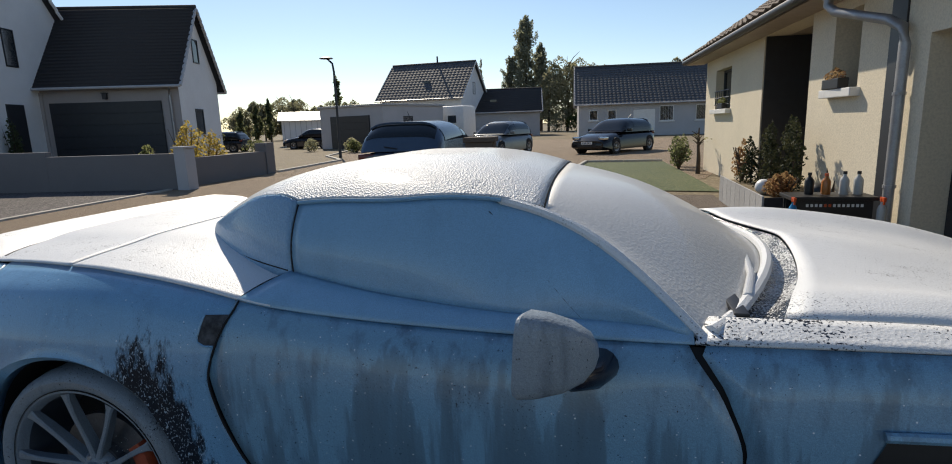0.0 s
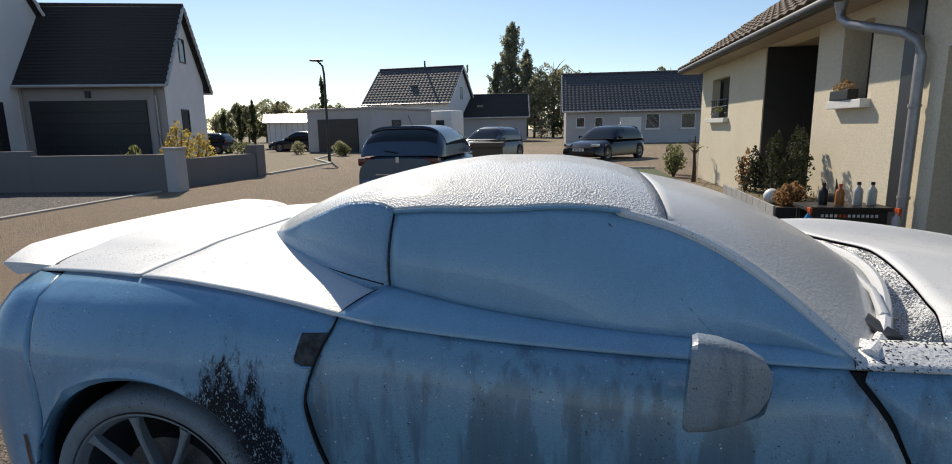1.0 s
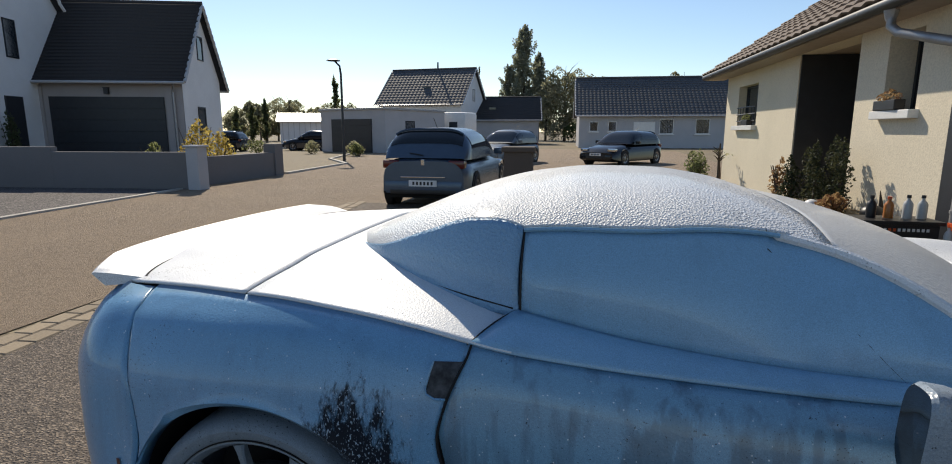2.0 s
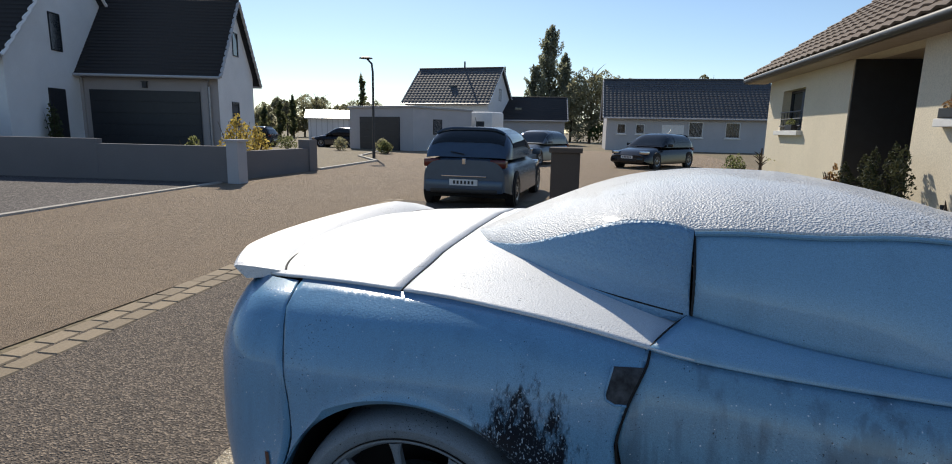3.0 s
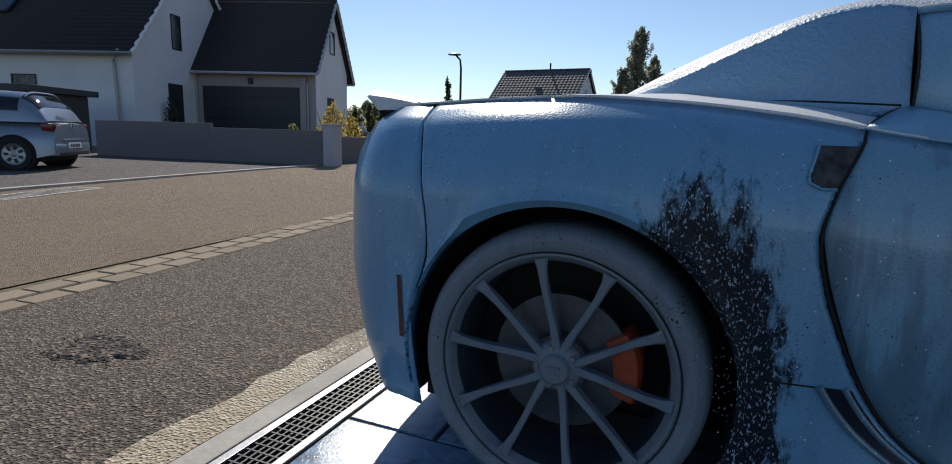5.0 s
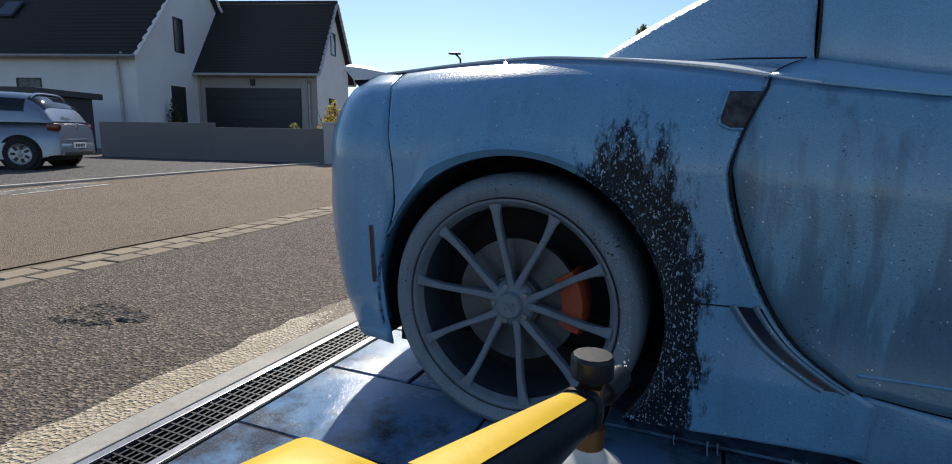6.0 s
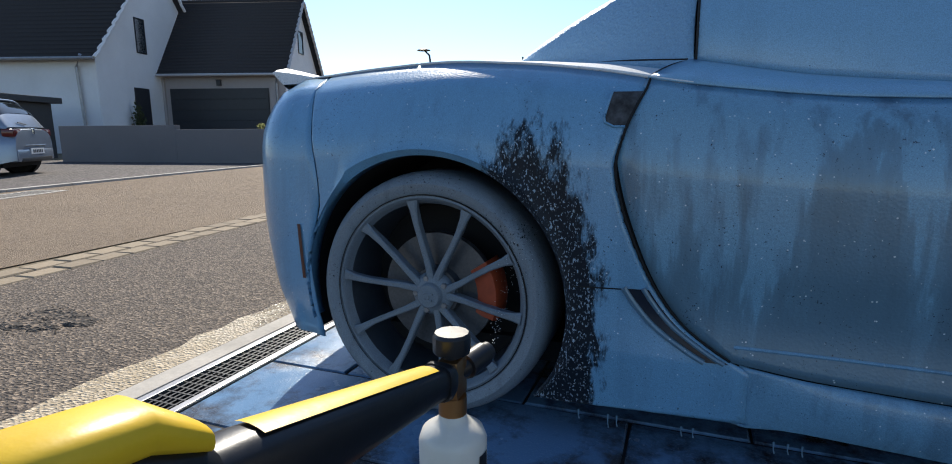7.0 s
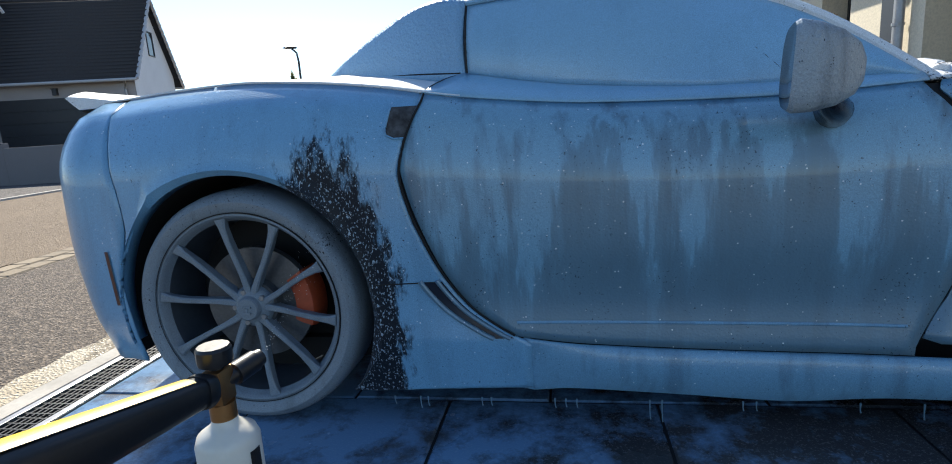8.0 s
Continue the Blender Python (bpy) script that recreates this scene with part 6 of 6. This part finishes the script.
def bottle(at, h, r, mat, cap, label, spray=False):
    b = thing("bottle", label, "bottle", at, group="bottles on the cart")
    part("body", lathe(((0.0005, 0), (r * 0.95, 0), (r, 0.01), (r, h * 0.6), (r * 0.8, h * 0.7), (r * 0.35, h * 0.8), (r * 0.35, h * 0.88), (0.0005, h * 0.88)), 16), mat, b, "", 50)
    if spray:
        part("trigger", boxes((-0.012, -0.06, h * 0.9, 0.012, 0.03, h * 1.05), (-0.008, -0.05, h * 0.78, 0.008, -0.035, h * 0.92), bev=0.004), cap, b, "spray trigger")
    part("cap", lathe(((0.0005, h * 0.88), (r * 0.45, h * 0.88), (r * 0.42, h), (0.0005, h)), 12), cap, b, "", 50)


M_CLEAR = plain("cloudy_clear_plastic", (0.5, 0.5, 0.48), 0.25, var=0.1)
M_AMBER = plain("amber_fluid_bottle", (0.45, 0.16, 0.04), 0.25, var=0.1)
M_CYAN = plain("blue_spray_bottle", (0.03, 0.25, 0.50), 0.3, var=0.1)
bottle((3.58, 5.33, 0.5), 0.23, 0.045, M_BLACK, M_BLACK, "black squat bottle on the cart")
bottle((3.74, 5.33, 0.5), 0.22, 0.045, M_AMBER, M_ORANGE, "amber bottle with a red cap on the cart")
bottle((3.91, 5.33, 0.5), 0.24, 0.045, M_CLEAR, M_BLACK, "clear bottle with a long dark neck on the cart")
bottle((4.04, 5.33, 0.5), 0.24, 0.045, M_CLEAR, M_BLACK, "clear bottle with a long dark neck on the cart")
for x, m, l in ((3.36, M_CYAN, "blue spray bottle hooked on the cart's front"), (4.16, M_CLEAR, "clear spray bottle hooked on the cart's front")):
    bottle((x, 5.06, 0.22), 0.27, 0.04, m, M_ORANGE, l, True)
post = thing("letter_pillar", "low dark brown pillar with a flat cap beside the drive", "pillar", (-0.30, 6.85, 0), 4)
part("shaft", boxes((-0.2, -0.2, 0, 0.2, 0.2, 1.09), bev=0.01), M_BROWNWALL, post)
part("cap", boxes((-0.23, -0.23, 1.09, 0.23, 0.23, 1.16), bev=0.012), M_BROWNWALL, post, "flat cap")


# ---- pressure washer gun with foam bottle ----
M_GUN = plain("black_gun_plastic", (0.012, 0.013, 0.016), 0.38, var=0.15, world_space=False)
M_GUNYELLOW = plain("yellow_gun_plastic", (0.80, 0.52, 0.02), 0.40, var=0.06, world_space=False)
M_BRASS = plain("brass", (0.42, 0.22, 0.09), 0.35, 0.9, var=0.15)
M_BOTTLE = plain("milky_bottle_plastic", (0.68, 0.66, 0.60), 0.35, var=0.06)
M_FLUID = plain("orange_fluid_in_bottle", (0.80, 0.24, 0.06), 0.35, var=0.1)
gun = thing("pressure_washer_gun", "black and yellow pressure washer gun with a foam bottle", "washer gun")
P0, P1 = Vector((0.265, -0.985, 0.475)), Vector((0.325, -0.64, 0.428))
fwd = (P1 - P0).normalized()
rgt = fwd.cross(Vector((0, 0, 1))).normalized()
upv = rgt.cross(fwd).normalized()


def sweep(profile_rows, seg=18):
    """Rounded-box sections (distance from P0, half width, half height, lift)."""
    def at(a, row):
        d, w, h, lift = row
        ca, sa = math.cos(a), math.sin(a)
        return P0 + fwd * d + rgt * (w * math.copysign(abs(ca) ** 0.7, ca)) + upv * (lift + h * math.copysign(abs(sa) ** 0.7, sa))
    bm = surf(at, [2 * math.pi * k / seg for k in range(seg)], profile_rows, close_u=True)
    for row, rev in ((profile_rows[0], True), (profile_rows[-1], False)):
        f = [bm.verts.new(at(2 * math.pi * k / seg, row)) for k in range(seg)]
        bm.faces.new(f[::-1] if rev else f)
    bmesh.ops.remove_doubles(bm, verts=bm.verts, dist=0.0004)
    bmesh.ops.recalc_face_normals(bm, faces=bm.faces)
    return bm


part("barrel", sweep([(0.0, 0.034, 0.044, 0.0), (0.03, 0.036, 0.046, 0.0), (0.12, 0.033, 0.040, 0.002), (0.25, 0.028, 0.031, 0.004), (0.33, 0.025, 0.026, 0.006), (0.352, 0.024, 0.024, 0.006)]), M_GUN, gun, "tapering black barrel", 45)
part("barrel_collar", sweep([(0.352, 0.027, 0.027, 0.006), (0.362, 0.028, 0.028, 0.006), (0.374, 0.024, 0.024, 0.006)]), M_GUN, gun, "ribbed front collar", 40)
part("yellow_inlay", surf(lambda d, s: P0 + fwd * d + rgt * (s * (0.022 - 0.018 * d)) + upv * (0.048 - 0.052 * d + 0.003 * (1 - s * s)), span(0.045, 0.335, 10), (-1, -0.6, 0, 0.6, 1), flip=True), M_GUNYELLOW, gun, "yellow strip along the barrel", 60)
part("body", sweep([(-0.20, 0.030, 0.050, -0.02), (-0.17, 0.036, 0.075, -0.01), (-0.08, 0.038, 0.080, 0.0), (-0.02, 0.037, 0.062, 0.0), (0.0, 0.034, 0.046, 0.0)]), M_GUN, gun, "black gun body", 45)
part("yellow_cover", sweep([(-0.19, 0.030, 0.012, 0.062), (-0.16, 0.034, 0.020, 0.078), (-0.06, 0.035, 0.020, 0.082), (-0.012, 0.032, 0.012, 0.060)]), M_GUNYELLOW, gun, "yellow top cover", 45)
G0 = P0 - fwd * 0.14
part("grip", tube([G0 - upv * 0.04, G0 - fwd * 0.03 - upv * 0.10, G0 - fwd * 0.06 - upv * 0.19], [0.024, 0.021, 0.023], 12), M_GUN, gun, "black pistol grip", 60)
part("trigger", tube([G0 + fwd * 0.06 - upv * 0.06, G0 + fwd * 0.035 - upv * 0.11, G0 + fwd * 0.01 - upv * 0.16], [0.009, 0.008, 0.007], 8), M_GUNYELLOW, gun, "yellow trigger", 60)
H0 = G0 - fwd * 0.06 - upv * 0.19
part("hose", tube([H0, H0 + Vector((-0.02, -0.05, -0.08)), Vector((0.20, -1.35, 0.05)), Vector((0.10, -1.60, 0.012)), Vector((-0.05, -2.3, 0.012)), Vector((0.3, -3.0, 0.012))], 0.010, 8), M_RUBBER, gun, "black high-pressure hose running to the ground", 60)
V = P0 + fwd * 0.395 + upv * 0.006
part("valve_block", boxes((V.x - 0.016, V.y - 0.02, V.z - 0.03, V.x + 0.016, V.y + 0.02, V.z + 0.028), bev=0.004), M_BRASS, gun, "brass valve block", 40)
part("knob", lathe(((0.0005, 0.028), (0.012, 0.028), (0.012, 0.036), (0.027, 0.037), (0.028, 0.042), (0.028, 0.062), (0.025, 0.067), (0.0005, 0.067)), 12, at=V), M_GUN, gun, "black ribbed dosing knob", 30)
nz = Vector((0.30, 0.95, 0.12)).normalized()
part("nozzle", tube([V, V + nz * 0.03, V + nz * 0.031, V + nz * 0.075, V + nz * 0.076, V + nz * 0.088], [0.013, 0.015, 0.020, 0.019, 0.016, 0.015], 14), M_GUN, gun, "black fan nozzle", 40)
part("bottle_collar", lathe(((0.0005, -0.03), (0.021, -0.03), (0.021, -0.058), (0.0005, -0.058)), 18, at=V), M_BRASS, gun, "brown threaded collar", 40)
bt = part("bottle", lathe(((0.020, -0.055), (0.022, -0.066), (0.030, -0.073), (0.046, -0.084), (0.051, -0.098), (0.051, -0.19)), 28, at=V), M_BOTTLE, gun, "milky white foam bottle", 50)
part("fluid", lathe(((0.051, -0.19), (0.0512, -0.275), (0.046, -0.282), (0.0005, -0.282)), 28, at=V), M_FLUID, bt, "orange fluid in the lower half", 50)
lab = bmesh.new()
surf(lambda a, z: V + Vector((0.0518 * math.cos(a), 0.0518 * math.sin(a), z)), span(-0.35, 0.10, 6), (-0.11, -0.165), lab)
part("label", lab, M_BLACK, bt, "black label bar")
lab = bmesh.new()
surf(lambda a, z: V + Vector((0.0518 * math.cos(a), 0.0518 * math.sin(a), z)), span(-0.35, 0.05, 6), (-0.168, -0.185), lab)
part("label", lab, M_GREYWALL, bt, "grey label bar")


jet = bmesh.new()
tip, goal = V + nz * 0.09, Vector((0.30, -0.02, 0.60))
for k in range(140):
    f = rng.random() ** 1.1
    s = 0.0003 + 0.0004 * rng.random()
    c = tip.lerp(goal, f) + Vector((rng.gauss(0, 1), rng.gauss(0, 1), rng.gauss(0, 1))) * (0.002 + 0.028 * f)
    d = (goal - tip).normalized() * s * 4
    o = d.orthogonal().normalized() * s
    w = d.cross(o).normalized() * s
    q = [jet.verts.new(c + v) for v in (d, o, w, -o - w)]
    for t3 in ((0, 1, 2), (0, 2, 3), (0, 3, 1), (1, 3, 2)):
        jet.faces.new([q[i] for i in t3])
tagged(put("foam_jet", jet, M_WHITEPLASTIC), "thin jet of white foam drops from the nozzle", "foam", kind="stuff")


# ---- paving pieces ----
def piece_mesh(name, lx, ly, lz, bev, mat):
    bm = boxes((-lx / 2, -ly / 2, -lz, lx / 2, ly / 2, 0), bev=0)
    bmesh.ops.bevel(bm, geom=[e for e in bm.edges if all(v.co.z > -0.001 for v in e.verts)], offset=bev, segments=1, affect='EDGES')
    me = bpy.data.meshes.new(name)
    bm.to_mesh(me)
    bm.free()
    me.materials.append(mat)
    return me


strip = thing("paving_strip", "double row of sandy paving stones between drive and street", "paving", kind="structure")
stone = piece_mesh("paver", 0.150, 0.205, 0.06, 0.008, M_PAVER)
y = -3.4
while y < 8.9:
    xm = -2.80 - 0.075 * max(0.0, y) - 0.004 * y * abs(y)* (y > 0)
    slope = 0.075 + 0.008 * max(0.0, y)
    for row, off in ((-0.08, 0.0), (0.08, 0.09)):
        ob = new("paver", stone)
        ob.parent = strip
        ob.location = (xm + row, y + off + rng.uniform(-0.003, 0.003), 0.008 + rng.uniform(-0.003, 0.003))
        ob.rotation_euler = (rng.uniform(-0.012, 0.012), rng.uniform(-0.012, 0.012), math.atan(slope) + rng.uniform(-0.015, 0.015))
    y += 0.212
bay = thing("slab_paving", "large dark wet paving slabs with suds under the car", "paving", kind="structure")
slab = piece_mesh("slab", 0.595, 0.395, 0.03, 0.005, M_SLAB)
for i in range(-7, 10):
    for j in range(0, 9):
        ob = new("slab", slab)
        ob.parent = bay
        ob.location = (-0.37 + 0.602 * j + (0.3 if i % 2 else 0.0), -0.05 + 0.402 * i, 0.003 + rng.uniform(-0.0015, 0.0015))
half = piece_mesh("slab", 0.29, 0.395, 0.03, 0.005, M_SLAB)
for i in range(-7, 10, 2):
    ob = new("slab", half)
    ob.parent = bay
    ob.location = (-0.522, -0.05 + 0.402 * i, 0.003)
gm = bmesh.new()
for x in (-0.800, -0.778, -0.759, -0.740, -0.718):
    box(gm, x - 0.003, 0, -0.022, x + 0.003, 0.496, 0.003)
for k in range(16):
    box(gm, -0.816, 0.01 + 0.0315 * k, -0.022, -0.702, 0.015 + 0.0315 * k, 0.004)
gme = bpy.data.meshes.new("grate")
gm.to_mesh(gme)
gm.free()
gme.materials.append(M_GRATE)
for k in range(-12, 7):
    ob = new("grate", gme)
    ob.parent = drain
    ob.location = (0, 0.5 * k, 0)
# broken patch in the asphalt: a shallow ragged dip with crumbs round its rim
M_BROKEN = asphalt("broken_asphalt_and_grit", (0.022, 0.018, 0.015), (0.055, 0.043, 0.033), (0.24, 0.18, 0.13), 70.0)
PX, PY = -1.86, 0.18
patch_bm = bmesh.new()
rings = []
for q in (1.0, 0.8, 0.55, 0.3, 0.0):
    ring = []
    for k in range(36):
        a = 2 * math.pi * k / 36
        rag = 1 + 0.16 * math.sin(3 * a + 1) + 0.12 * math.sin(5 * a) + 0.10 * math.sin(11 * a + 2)
        ring.append(patch_bm.verts.new((PX + 0.19 * q * rag * math.cos(a), PY + 0.13 * q * rag * math.sin(a), (0.0015 if q == 1.0 else 0.010 if q == 0.8 else 0.003) + rng.uniform(0, 0.004) * (q < 1))))
    rings.append(ring)
for ra, rb in zip(rings, rings[1:]):
    for k in range(36):
        patch_bm.faces.new((ra[k], ra[(k + 1) % 36], rb[(k + 1) % 36], rb[k]))
bmesh.ops.remove_doubles(patch_bm, verts=patch_bm.verts, dist=0.0002)
bmesh.ops.recalc_face_normals(patch_bm, faces=patch_bm.faces)
tagged(put("broken_asphalt", patch_bm, M_BROKEN), "ragged broken patch in the asphalt drive", "road patch", kind="structure")
hole = bmesh.new()
for k in range(90):
    a, q = rng.uniform(0, 6.28), rng.uniform(0.55, 1.5) if k % 3 else rng.uniform(0, 0.8)
    s = rng.uniform(0.002, 0.006) * (1.4 - 0.5 * min(q, 1.5))
    bmesh.ops.create_icosphere(hole, subdivisions=1, radius=s, matrix=Matrix.Translation((PX + 0.19 * q * math.cos(a), PY + 0.13 * q * math.sin(a), 0.004)) @ Matrix.Diagonal((1.2, 0.9, 0.7, 1)))
tagged(put("loose_chippings", hole, M_DRIVE), "loose chippings round the broken patch of asphalt", "gravel", kind="stuff")
